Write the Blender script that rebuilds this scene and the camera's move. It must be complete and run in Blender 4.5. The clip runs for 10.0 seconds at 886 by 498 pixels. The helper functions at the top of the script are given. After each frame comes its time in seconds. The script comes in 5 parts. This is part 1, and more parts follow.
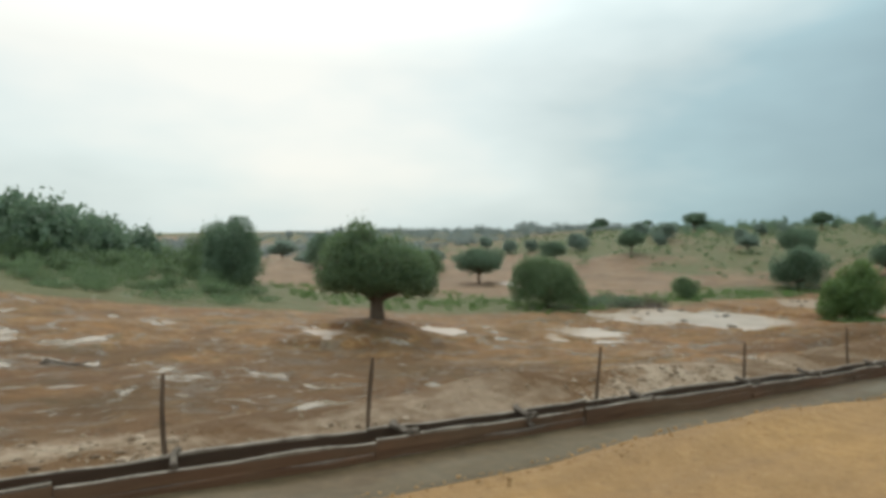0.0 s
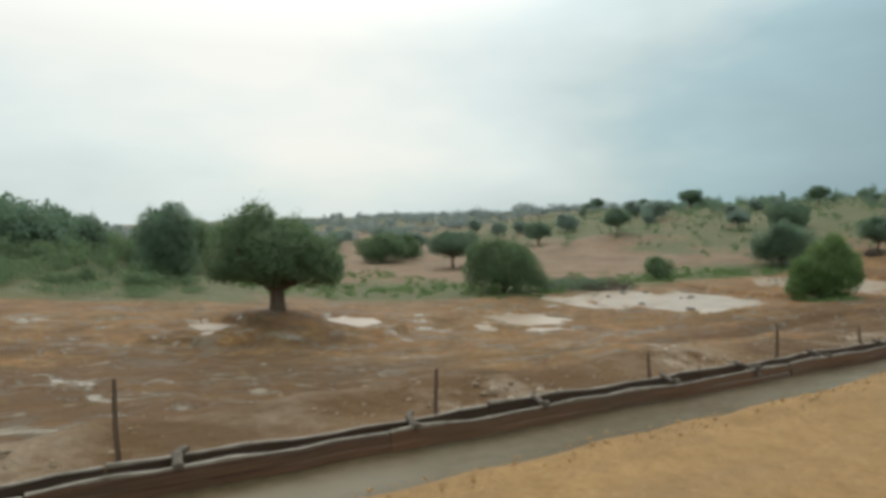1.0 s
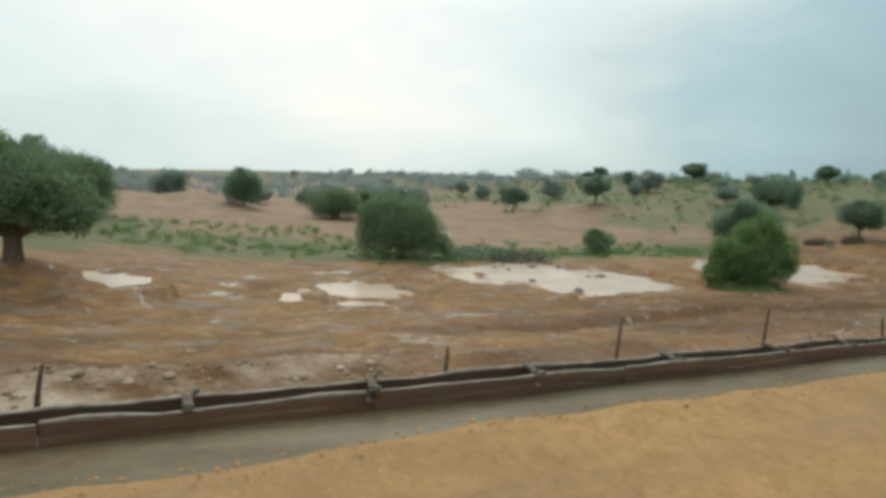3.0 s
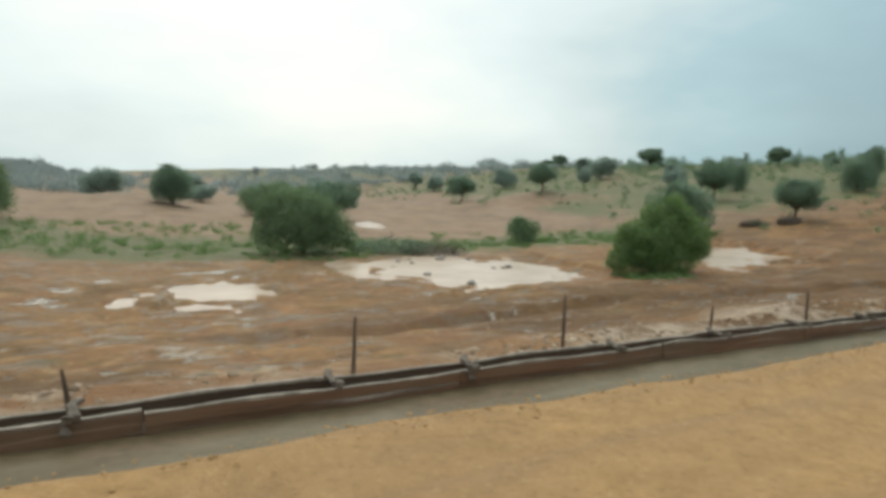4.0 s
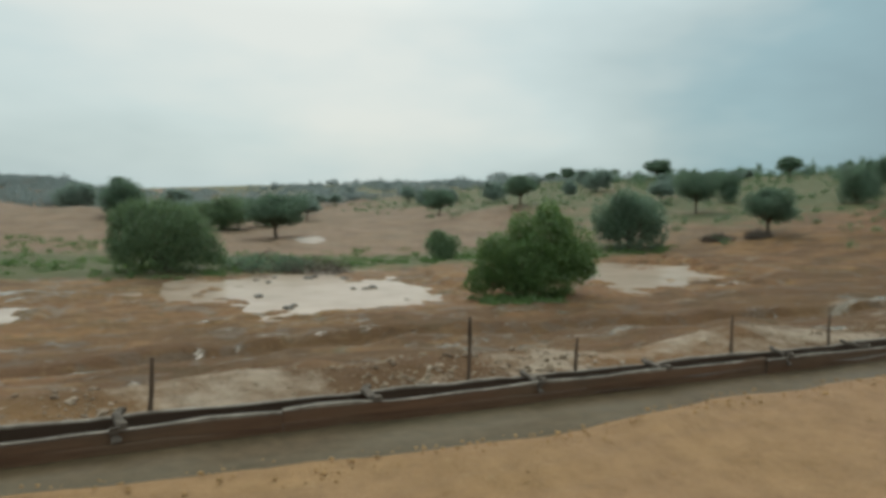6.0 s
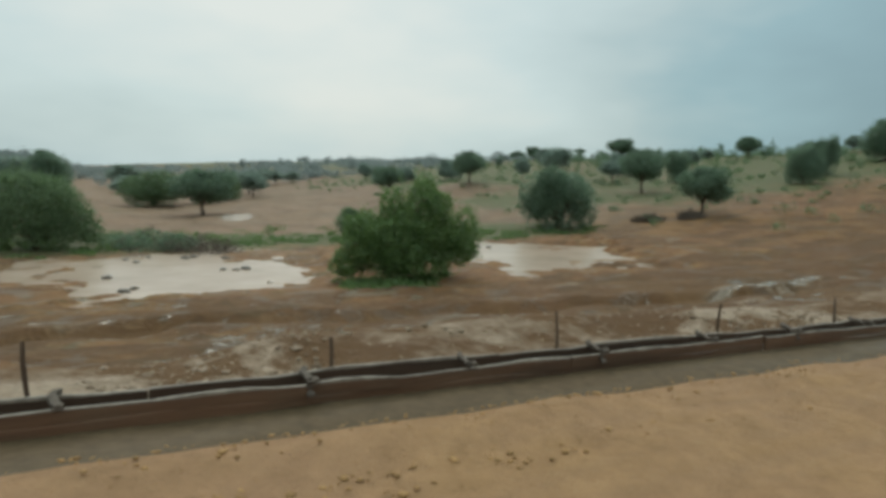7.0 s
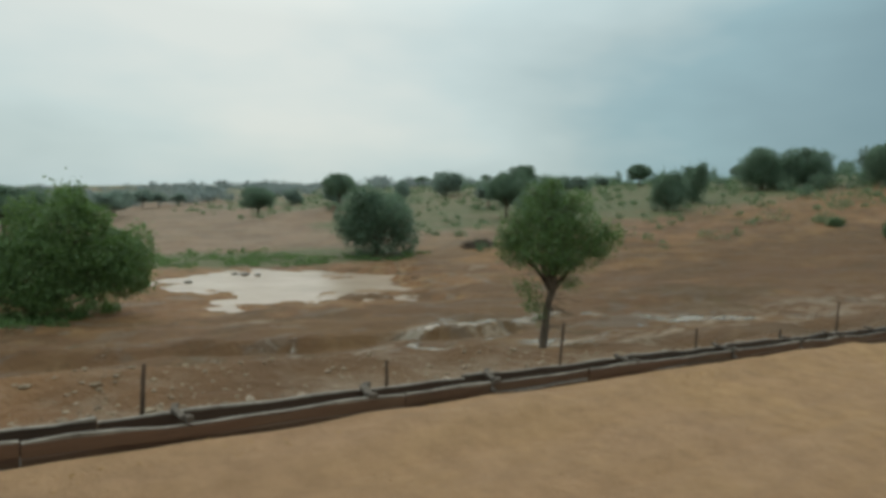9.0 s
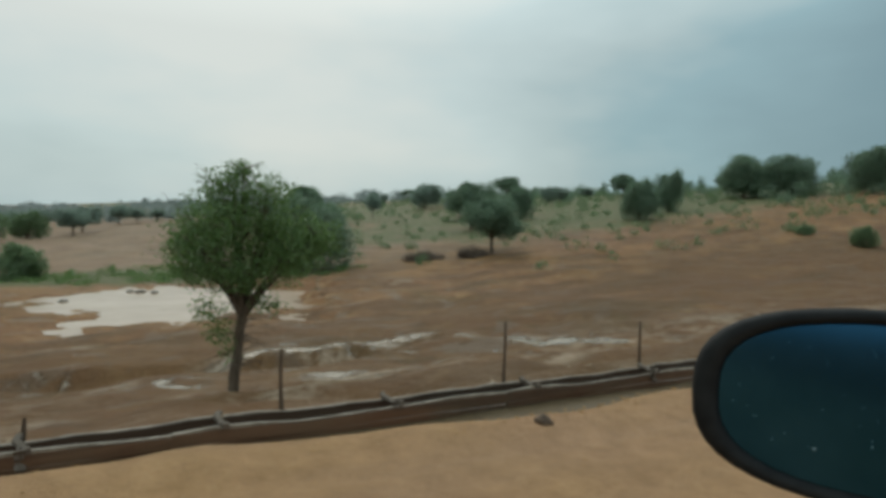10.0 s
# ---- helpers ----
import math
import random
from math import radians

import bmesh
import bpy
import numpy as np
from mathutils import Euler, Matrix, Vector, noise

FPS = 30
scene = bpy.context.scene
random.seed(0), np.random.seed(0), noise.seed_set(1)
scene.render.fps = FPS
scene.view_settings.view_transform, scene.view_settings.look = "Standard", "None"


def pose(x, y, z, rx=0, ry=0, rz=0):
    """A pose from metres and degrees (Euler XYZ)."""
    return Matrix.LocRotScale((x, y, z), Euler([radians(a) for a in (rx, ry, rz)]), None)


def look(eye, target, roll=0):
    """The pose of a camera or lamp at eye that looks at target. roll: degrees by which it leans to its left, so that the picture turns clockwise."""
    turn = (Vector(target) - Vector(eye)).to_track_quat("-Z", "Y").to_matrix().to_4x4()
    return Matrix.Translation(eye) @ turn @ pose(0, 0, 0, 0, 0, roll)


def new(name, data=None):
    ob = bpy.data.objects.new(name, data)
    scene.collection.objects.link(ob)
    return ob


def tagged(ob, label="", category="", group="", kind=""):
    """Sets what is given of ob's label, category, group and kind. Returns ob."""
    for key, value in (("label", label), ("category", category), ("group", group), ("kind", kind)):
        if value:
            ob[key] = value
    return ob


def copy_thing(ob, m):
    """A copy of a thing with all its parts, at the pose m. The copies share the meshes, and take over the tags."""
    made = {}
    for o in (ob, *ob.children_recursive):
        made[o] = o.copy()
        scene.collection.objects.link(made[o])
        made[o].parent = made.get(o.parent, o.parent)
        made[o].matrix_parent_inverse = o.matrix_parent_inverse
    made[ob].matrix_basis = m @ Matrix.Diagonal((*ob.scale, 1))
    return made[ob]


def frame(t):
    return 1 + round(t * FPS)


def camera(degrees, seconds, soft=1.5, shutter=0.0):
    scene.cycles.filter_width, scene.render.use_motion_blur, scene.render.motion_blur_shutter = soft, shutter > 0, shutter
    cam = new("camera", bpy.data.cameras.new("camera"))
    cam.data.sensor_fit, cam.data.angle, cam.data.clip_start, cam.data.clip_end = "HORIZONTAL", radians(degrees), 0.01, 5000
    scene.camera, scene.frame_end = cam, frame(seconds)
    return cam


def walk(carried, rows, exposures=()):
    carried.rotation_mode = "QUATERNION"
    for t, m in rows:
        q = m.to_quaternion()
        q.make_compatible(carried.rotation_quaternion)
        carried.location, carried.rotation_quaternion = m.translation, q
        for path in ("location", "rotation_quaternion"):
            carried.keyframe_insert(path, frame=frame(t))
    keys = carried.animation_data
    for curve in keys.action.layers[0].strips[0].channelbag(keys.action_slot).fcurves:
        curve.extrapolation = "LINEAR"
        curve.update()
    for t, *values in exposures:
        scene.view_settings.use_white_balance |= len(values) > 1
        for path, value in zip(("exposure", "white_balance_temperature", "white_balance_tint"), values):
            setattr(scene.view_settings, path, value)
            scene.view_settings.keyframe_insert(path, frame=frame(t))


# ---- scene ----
cam = camera(69.0, 10.0, soft=4.0)
PATH = [  # seconds, place in metres, yaw, pitch, roll in degrees
    (0, 0.000, 0.000, 1.350, -31.55, -1.01, -0.63),
    (0.5, 4.629, 0.157, 1.226, -31.09, -3.09, 0.47),
    (1, 9.248, 0.288, 1.102, -30.82, -2.43, 0.62),
    (1.5, 13.856, 0.392, 0.977, -31.50, -2.17, 0.36),
    (2, 18.453, 0.471, 0.853, -31.36, -4.08, -0.84),
    (2.2, 20.289, 0.495, 0.803, -31.10, -4.92, -2.18),
    (3.3, 30.346, 0.557, 0.529, -28.01, -6.05, -2.58),
    (3.5, 32.168, 0.556, 0.480, -28.99, -6.56, -2.21),
    (4, 36.711, 0.539, 0.355, -30.52, -6.33, -1.11),
    (4.5, 41.240, 0.503, 0.230, -29.45, -6.53, -0.62),
    (5, 45.753, 0.450, 0.105, -28.12, -6.61, -0.83),
    (5.2, 47.554, 0.424, 0.054, -28.27, -5.30, -1.17),
    (6.3, 57.414, 0.253, -0.221, -26.97, -5.02, -0.73),
    (6.5, 59.198, 0.218, -0.271, -28.42, -5.38, -1.31),
    (7, 63.647, 0.129, -0.395, -28.72, -6.80, -1.38),
    (7.5, 68.080, 0.041, -0.520, -31.01, -6.57, -1.64),
    (8, 72.496, -0.042, -0.643, -31.27, -4.57, -1.93),
    (8.5, 76.896, -0.114, -0.766, -30.72, -5.94, -2.65),
    (9, 81.280, -0.169, -0.888, -33.89, -4.21, -2.16),
    (9.5, 85.648, -0.202, -1.008, -34.84, -3.41, -1.68),
    (10, 90.000, -0.207, -1.127, -33.51, -2.95, -1.61),
]
EXPOSURES = [(0.0, -0.12), (0.5, -0.30), (1.0, -0.18), (2.2, -0.20), (3.3, -0.02), (5.2, 0.02), (6.4, -0.58), (7.0, -0.43), (8.0, -0.42), (9.0, -0.49), (10.0, -0.56)]
LATE = [min(1, max(0, t - 5.2) / 1.2) for t, stops in EXPOSURES]
EXPOSURES = [(t, stops, 6500 - 260 * late, 10 - 4.8 * late) for (t, stops), late in zip(EXPOSURES, LATE)]
walk(cam, [(t, pose(x, y, z, 90 + pitch, roll, yaw)) for t, x, y, z, yaw, pitch, roll in PATH], EXPOSURES)

# ---- light: an overcast, rainy sky, brightest where the sun stands behind the cloud ----
SUN_WAY = Vector((0.19, 0.68, 0.707)).normalized()
world = bpy.data.worlds.new("overcast_sky")
scene.world = world
world.use_nodes = True
wn, wl = world.node_tree.nodes, world.node_tree.links
wn.clear()


def wnode(kind, **values):
    n = wn.new(kind)
    for key, value in values.items():
        n.inputs[key].default_value = value
    return n


w_out = wn.new("ShaderNodeOutputWorld")
w_bg = wnode("ShaderNodeBackground", Strength=1.0)
w_sky = wn.new("ShaderNodeTexSky")
w_sky.sky_type, w_sky.sun_disc = "NISHITA", False
w_sky.sun_elevation, w_sky.sun_rotation = math.asin(SUN_WAY.z), math.atan2(SUN_WAY.x, SUN_WAY.y)
w_sky.dust_density = 4.0
w_dim = wn.new("ShaderNodeVectorMath")
w_dim.operation = "SCALE"
w_dim.inputs["Scale"].default_value = 0.012
wl.new(w_sky.outputs[0], w_dim.inputs[0])
w_co = wn.new("ShaderNodeTexCoord")
w_norm = wn.new("ShaderNodeVectorMath")
w_norm.operation = "NORMALIZE"
wl.new(w_co.outputs["Generated"], w_norm.inputs[0])
w_sep = wn.new("ShaderNodeSeparateXYZ")
wl.new(w_norm.outputs[0], w_sep.inputs[0])
# nearness to the veiled sun
w_dot = wn.new("ShaderNodeVectorMath")
w_dot.operation = "DOT_PRODUCT"
w_dot.inputs[1].default_value = SUN_WAY
wl.new(w_norm.outputs[0], w_dot.inputs[0])
# soft cloud masses, flattened towards the horizon
w_map = wn.new("ShaderNodeMapping")
w_map.inputs["Scale"].default_value = (1.0, 1.0, 2.6)
wl.new(w_norm.outputs[0], w_map.inputs[0])
w_noise = wnode("ShaderNodeTexNoise", Scale=2.1, Detail=4.0, Roughness=0.50, Distortion=0.0)
wl.new(w_map.outputs[0], w_noise.inputs["Vector"])
w_add = wn.new("ShaderNodeMath")
w_add.operation = "MULTIPLY_ADD"
w_add.inputs[1].default_value = 0.30
wl.new(w_noise.outputs[0], w_add.inputs[0])
w_low = wn.new("ShaderNodeMath")
w_low.operation = "SUBTRACT"
w_low.inputs[1].default_value = 0.04
wl.new(w_dot.outputs["Value"], w_low.inputs[0])
wl.new(w_low.outputs[0], w_add.inputs[2])
w_ramp = wn.new("ShaderNodeValToRGB")
STOPS = [(0.150, (0.769, 0.847, 0.853)), (0.460, (0.375, 0.492, 0.529)), (0.610, (0.248, 0.379, 0.426)), (0.710, (0.324, 0.468, 0.509)), (0.770, (0.395, 0.566, 0.605)), (0.825, (0.578, 0.697, 0.697)), (0.890, (0.722, 0.832, 0.820)), (0.960, (0.900, 0.926, 0.870))]
while len(w_ramp.color_ramp.elements) < len(STOPS):
    w_ramp.color_ramp.elements.new(0.5)
for el, (where, colour) in zip(w_ramp.color_ramp.elements, STOPS):
    el.position, el.color = where, (*colour, 1)
# the cloud thins to a paler veil of rain low over the horizon
w_veil = wn.new("ShaderNodeMapRange")
w_veil.inputs["From Min"].default_value, w_veil.inputs["From Max"].default_value = 0.0, 0.20
w_veil.inputs["To Min"].default_value, w_veil.inputs["To Max"].default_value = 0.095, 0.0
wl.new(w_sep.outputs["Z"], w_veil.inputs["Value"])
w_pale = wn.new("ShaderNodeMath")
w_pale.operation = "ADD"
wl.new(w_add.outputs[0], w_pale.inputs[0])
wl.new(w_veil.outputs[0], w_pale.inputs[1])
wl.new(w_pale.outputs[0], w_ramp.inputs[0])
# an overcast sky is brighter overhead than at the horizon
w_up = wn.new("ShaderNodeMapRange")
w_up.inputs["From Min"].default_value, w_up.inputs["From Max"].default_value = 0.25, 0.95
w_up.inputs["To Min"].default_value, w_up.inputs["To Max"].default_value = 1.0, 2.7
wl.new(w_sep.outputs["Z"], w_up.inputs["Value"])
w_scale = wn.new("ShaderNodeVectorMath")
w_scale.operation = "SCALE"
wl.new(w_ramp.outputs[0], w_scale.inputs[0])
wl.new(w_up.outputs[0], w_scale.inputs["Scale"])
w_sum = wn.new("ShaderNodeVectorMath")
w_sum.operation = "ADD"
wl.new(w_scale.outputs[0], w_sum.inputs[0])
wl.new(w_dim.outputs[0], w_sum.inputs[1])
wl.new(w_sum.outputs[0], w_bg.inputs["Color"])
wl.new(w_bg.outputs[0], w_out.inputs["Surface"])

sun = new("sun", bpy.data.lights.new("sun", "SUN"))
sun.data.energy, sun.data.angle, sun.data.color = 0.9, radians(28), (1.0, 0.95, 0.86)
sun.matrix_world = look(SUN_WAY * 60, (0, 0, 0))


# ---- materials ----
class Mat:
    """A small builder for node materials."""

    def __init__(self, name):
        self.m = bpy.data.materials.new(name)
        self.m.use_nodes = True
        self.n, self.l = self.m.node_tree.nodes, self.m.node_tree.links
        self.bsdf = self.n["Principled BSDF"]
        self.out = self.n["Material Output"]

    def put(self, socket, value):
        if isinstance(value, bpy.types.NodeSocket):
            self.l.new(value, socket)
        elif isinstance(value, (tuple, list)) and len(value) == 3 and socket.type == "RGBA":
            socket.default_value = (*value, 1)
        else:
            socket.default_value = value

    def noise(self, scale, detail=4.0, rough=0.55, stretch=(1, 1, 1), distort=0.0):
        co = self.n.new("ShaderNodeNewGeometry")
        mp = self.n.new("ShaderNodeMapping")
        mp.inputs["Scale"].default_value = stretch
        self.l.new(co.outputs["Position"], mp.inputs[0])
        t = self.n.new("ShaderNodeTexNoise")
        for key, v in (("Scale", scale), ("Detail", detail), ("Roughness", rough), ("Distortion", distort)):
            t.inputs[key].default_value = v
        self.l.new(mp.outputs[0], t.inputs["Vector"])
        return t.outputs[0]

    def ramp(self, fac, *stops):
        node = self.n.new("ShaderNodeValToRGB")
        r = node.color_ramp
        while len(r.elements) < len(stops):
            r.elements.new(0.5)
        for el, (where, colour) in zip(r.elements, stops):
            el.position, el.color = where, (*colour, 1) if isinstance(colour, tuple) else (colour, colour, colour, 1)
        self.put(node.inputs[0], fac)
        return node.outputs[0]

    def mix(self, fac, a, b, blend="MIX"):
        x = self.n.new("ShaderNodeMix")
        x.data_type, x.blend_type = "RGBA", blend
        self.put(x.inputs[0], fac)
        self.put(x.inputs[6], a)
        self.put(x.inputs[7], b)
        return x.outputs[2]

    def math(self, op, a, b=0.0, c=0.0, clamp=False):
        x = self.n.new("ShaderNodeMath")
        x.operation, x.use_clamp = op, clamp
        for s, v in zip(x.inputs, (a, b, c)):
            self.put(s, v)
        return x.outputs[0]

    def attr(self, name):
        a = self.n.new("ShaderNodeAttribute")
        a.attribute_name = name
        return a.outputs["Fac"]

    def rand(self):
        return self.n.new("ShaderNodeObjectInfo").outputs["Random"]

    def island(self):
        return self.n.new("ShaderNodeNewGeometry").outputs["Random Per Island"]

    def bump(self, height, strength, distance):
        b = self.n.new("ShaderNodeBump")
        b.inputs["Strength"].default_value, b.inputs["Distance"].default_value = strength, distance
        self.l.new(height, b.inputs["Height"])
        self.l.new(b.outputs[0], self.bsdf.inputs["Normal"])

    def done(self, colour, rough=0.8, spec=0.4, metal=0.0):
        self.put(self.bsdf.inputs["Base Color"], colour)
        self.put(self.bsdf.inputs["Roughness"], rough)
        self.put(self.bsdf.inputs["Specular IOR Level"], spec)
        self.put(self.bsdf.inputs["Metallic"], metal)
        return self.m


def ground_material():
    g = Mat("wet_earth")
    broad, mid, fine = g.noise(0.045, 4), g.noise(0.35, 5, 0.6), g.noise(5.0, 5, 0.65)
    earth = g.ramp(mid, (0.30, (0.113, 0.056, 0.019)), (0.52, (0.187, 0.094, 0.032)), (0.72, (0.267, 0.136, 0.050)))
    red = g.ramp(fine, (0.3, (0.161, 0.078, 0.034)), (0.7, (0.247, 0.122, 0.055)))
    base = g.mix(g.ramp(broad, (0.42, 0.0), (0.60, 1.0)), earth, red)
    base = g.mix(g.math("MULTIPLY", g.ramp(fine, (0.35, 0.0), (0.75, 1.0)), 0.35), base, (0.117, 0.064, 0.034))
    # broad drifts of tan silt and of dull olive clay
    drift = g.noise(0.11, 5, 0.6, (0.85, 1.1, 1.0), 1.0)
    base = g.mix(g.ramp(drift, (0.53, 0.0), (0.66, 0.6)), base, g.ramp(fine, (0.3, (0.190, 0.101, 0.038)), (0.7, (0.301, 0.169, 0.071))))
    base = g.mix(g.ramp(drift, (0.34, 0.65), (0.47, 0.0)), base, (0.098, 0.064, 0.024))
    # plates of drying silt with crisp edges, and dark clefts between them
    plate = g.noise(0.8, 7, 0.68, (0.85, 1.1, 1.0), 1.3)
    field = g.math("MULTIPLY", g.attr("wet"), 1.5, clamp=True)
    base = g.mix(g.math("MULTIPLY", g.ramp(plate, (0.545, 0.0), (0.585, 0.75)), field), base, g.ramp(fine, (0.3, (0.223, 0.131, 0.057)), (0.7, (0.334, 0.204, 0.097))))
    base = g.mix(g.math("MULTIPLY", g.ramp(plate, (0.37, 0.75), (0.43, 0.0)), field), base, (0.078, 0.044, 0.018))
    # slick grey mud, olive slime and orange washed clay, in patches a stride or two across
    slick = g.ramp(g.noise(0.42, 6, 0.62, (0.85, 1.1, 1.0), 0.9), (0.555, 0.0), (0.60, 0.8))
    slick = g.math("MULTIPLY", slick, field)
    base = g.mix(slick, base, g.ramp(fine, (0.3, (0.120, 0.086, 0.057)), (0.7, (0.200, 0.146, 0.101))))
    base = g.mix(g.math("MULTIPLY", g.ramp(g.noise(0.50, 6, 0.66, (0.85, 1.1, 1.0), 1.2), (0.57, 0.0), (0.63, 0.7)), field), base, g.ramp(fine, (0.3, (0.061, 0.048, 0.019)), (0.7, (0.120, 0.094, 0.039))))
    base = g.mix(g.math("MULTIPLY", g.ramp(g.noise(0.27, 5, 0.6, (0.85, 1.1, 1.0), 0.8), (0.60, 0.0), (0.68, 0.55)), field), base, (0.301, 0.146, 0.049))
    # darker sodden mud in hollows and runnels
    sodden = g.ramp(g.math("ADD", g.noise(0.22, 5, 0.62, (0.85, 1.1, 1.0), 0.6), g.math("MULTIPLY", g.attr("mud"), 0.35)), (0.52, 0.0), (0.66, 1.0))
    base = g.mix(g.math("MULTIPLY", sodden, 0.6), base, (0.075, 0.040, 0.018))
    # the plain farther out: thin dry grass, paled and greyed to paint in haze
    hazed_grass = g.ramp(g.noise(0.20, 6, 0.66), (0.38, (0.172, 0.122, 0.084)), (0.62, (0.258, 0.196, 0.142)))
    base = g.mix(g.math("MULTIPLY", g.attr("plain"), g.ramp(g.noise(1.3, 4, 0.6), (0.35, 0.55), (0.65, 1.0))), base, hazed_grass)
    # pale washed sand and gravel beside the kerb
    pale = g.math("MULTIPLY", g.attr("pale"), g.ramp(g.noise(0.9, 5, 0.65), (0.45, 0.0), (0.62, 0.85)), clamp=True)
    base = g.mix(pale, base, g.ramp(fine, (0.3, (0.225, 0.158, 0.104)), (0.7, (0.385, 0.290, 0.205))))
    # short green growth
    sprout = g.noise(0.55, 6, 0.7)
    cover = g.ramp(g.math("ADD", g.math("SUBTRACT", g.attr("cover"), 0.5), sprout), (0.42, 0.0), (0.60, 1.0))
    leaf = g.ramp(fine, (0.3, (0.060, 0.070, 0.029)), (0.7, (0.114, 0.126, 0.054)))
    base = g.mix(g.math("MULTIPLY", cover, 0.85), base, leaf)
    # films of rain water lying in flat streaks
    film = g.math("ADD", g.noise(0.30, 7, 0.66, (0.82, 1.1, 1.0), 1.3), g.math("MULTIPLY", g.math("SUBTRACT", g.attr("wet"), 0.5), 0.55))
    thin = g.math("ADD", g.noise(0.75, 7, 0.70, (0.82, 1.1, 1.0), 0.8), g.math("MULTIPLY", g.math("SUBTRACT", g.attr("wet"), 0.5), 0.55))
    film = g.math("MAXIMUM", g.ramp(film, (0.665, 0.0), (0.70, 0.9)), g.ramp(thin, (0.675, 0.0), (0.73, 0.7)))
    dry = g.math("SUBTRACT", 1.0, film)
    base = g.mix(film, base, (0.22, 0.165, 0.11))
    rough = g.math("ADD", g.math("MULTIPLY", dry, 0.56), 0.16)
    rough = g.math("SUBTRACT", rough, g.math("MULTIPLY", g.math("MULTIPLY", slick, dry), 0.22))
    g.bump(g.math("MULTIPLY", g.math("ADD", g.math("ADD", fine, g.math("MULTIPLY", plate, 2.0)), g.math("MULTIPLY", mid, 2.0)), dry), 0.7, 0.15)
    return g.done(base, rough, g.math("ADD", g.math("MULTIPLY", film, 0.25), 0.11))


def sand_material():
    g = Mat("road_sand")
    broad, fine, grit = g.noise(0.5, 4), g.noise(4.5, 6, 0.65), g.noise(45.0, 4, 0.7)
    lane = g.noise(1.2, 5, 0.62, (0.10, 1.9, 1.0), 0.4)
    base = g.ramp(fine, (0.3, (0.30, 0.170, 0.064)), (0.7, (0.44, 0.256, 0.103)))
    base = g.mix(g.ramp(broad, (0.40, 0.0), (0.65, 0.55)), base, (0.31, 0.185, 0.085))
    base = g.mix(g.ramp(lane, (0.50, 0.0), (0.66, 0.40)), base, (0.25, 0.147, 0.070))
    base = g.mix(g.ramp(lane, (0.30, 0.4), (0.44, 0.0)), base, (0.44, 0.285, 0.138))
    crumb = g.noise(17.0, 3, 0.6)
    base = g.mix(g.ramp(crumb, (0.56, 0.0), (0.68, 0.45)), base, (0.20, 0.118, 0.058))
    base = g.mix(g.ramp(crumb, (0.30, 0.5), (0.42, 0.0)), base, (0.47, 0.31, 0.155))
    base = g.mix(g.ramp(grit, (0.62, 0.0), (0.72, 0.5)), base, (0.18, 0.105, 0.05))
    blot = g.noise(0.33, 5, 0.6, (0.5, 1.3, 1.0), 0.8)
    base = g.mix(g.ramp(blot, (0.56, 0.0), (0.70, 0.55)), base, (0.215, 0.125, 0.062))
    base = g.mix(g.ramp(g.noise(11.0, 3, 0.6, (0.5, 1.5, 1.0)), (0.66, 0.0), (0.74, 0.6)), base, (0.19, 0.11, 0.05))
    base = g.mix(g.math("MULTIPLY", g.attr("damp"), g.ramp(broad, (0.3, 0.5), (0.7, 1.0))), base, g.ramp(fine, (0.3, (0.262, 0.148, 0.079)), (0.7, (0.385, 0.223, 0.123))))
    g.bump(g.math("ADD", fine, g.math("MULTIPLY", grit, 0.5)), 0.9, 0.06)
    return g.done(base, g.ramp(lane, (0.4, 0.85), (0.7, 0.65)), 0.15)


def gutter_material():
    g = Mat("wet_screed")
    broad, fine = g.noise(0.8, 5, 0.6, (0.4, 1.4, 1)), g.noise(9.0, 5, 0.65)
    base = g.ramp(broad, (0.32, (0.072, 0.053, 0.029)), (0.5, (0.106, 0.085, 0.050)), (0.7, (0.142, 0.122, 0.080)))
    base = g.mix(g.math("MULTIPLY", g.ramp(fine, (0.4, 0.0), (0.7, 1.0)), 0.4), base, (0.16, 0.11, 0.065))
    base = g.mix(g.math("MULTIPLY", g.attr("silt"), g.ramp(g.noise(1.3, 5, 0.65, (0.4, 1.2, 1)), (0.30, 1.0), (0.72, 0.75)), clamp=True), base, g.ramp(fine, (0.3, (0.066, 0.042, 0.021)), (0.7, (0.116, 0.076, 0.039))))
    g.bump(fine, 0.3, 0.02)
    return g.done(base, g.ramp(broad, (0.35, 0.75), (0.62, 0.45)), 0.16)


def board_material(name="wet_plank", tone=1.0):
    g = Mat(name)
    grain, stain = g.noise(9.0, 6, 0.65, (0.25, 1.0, 7.0)), g.noise(1.1, 4, 0.6)
    base = g.ramp(grain, (0.3, (0.052, 0.027, 0.015)), (0.7, (0.118, 0.064, 0.035)))
    base = g.mix(g.rand(), base, g.mix(0.5, base, (0.17, 0.085, 0.044)))
    base = g.mix(g.ramp(stain, (0.45, 0.0), (0.7, 0.7)), base, (0.12, 0.080, 0.047))
    base = g.mix(g.ramp(g.noise(0.7, 5, 0.65, (0.5, 1, 5)), (0.5, 0.0), (0.64, 0.7)), base, (0.055, 0.036, 0.022))
    # a tone below 1 mixes the whole board towards near-black brown
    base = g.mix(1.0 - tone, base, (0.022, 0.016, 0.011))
    g.bump(grain, 0.5, 0.01)
    return g.done(base, 0.7, 0.2)


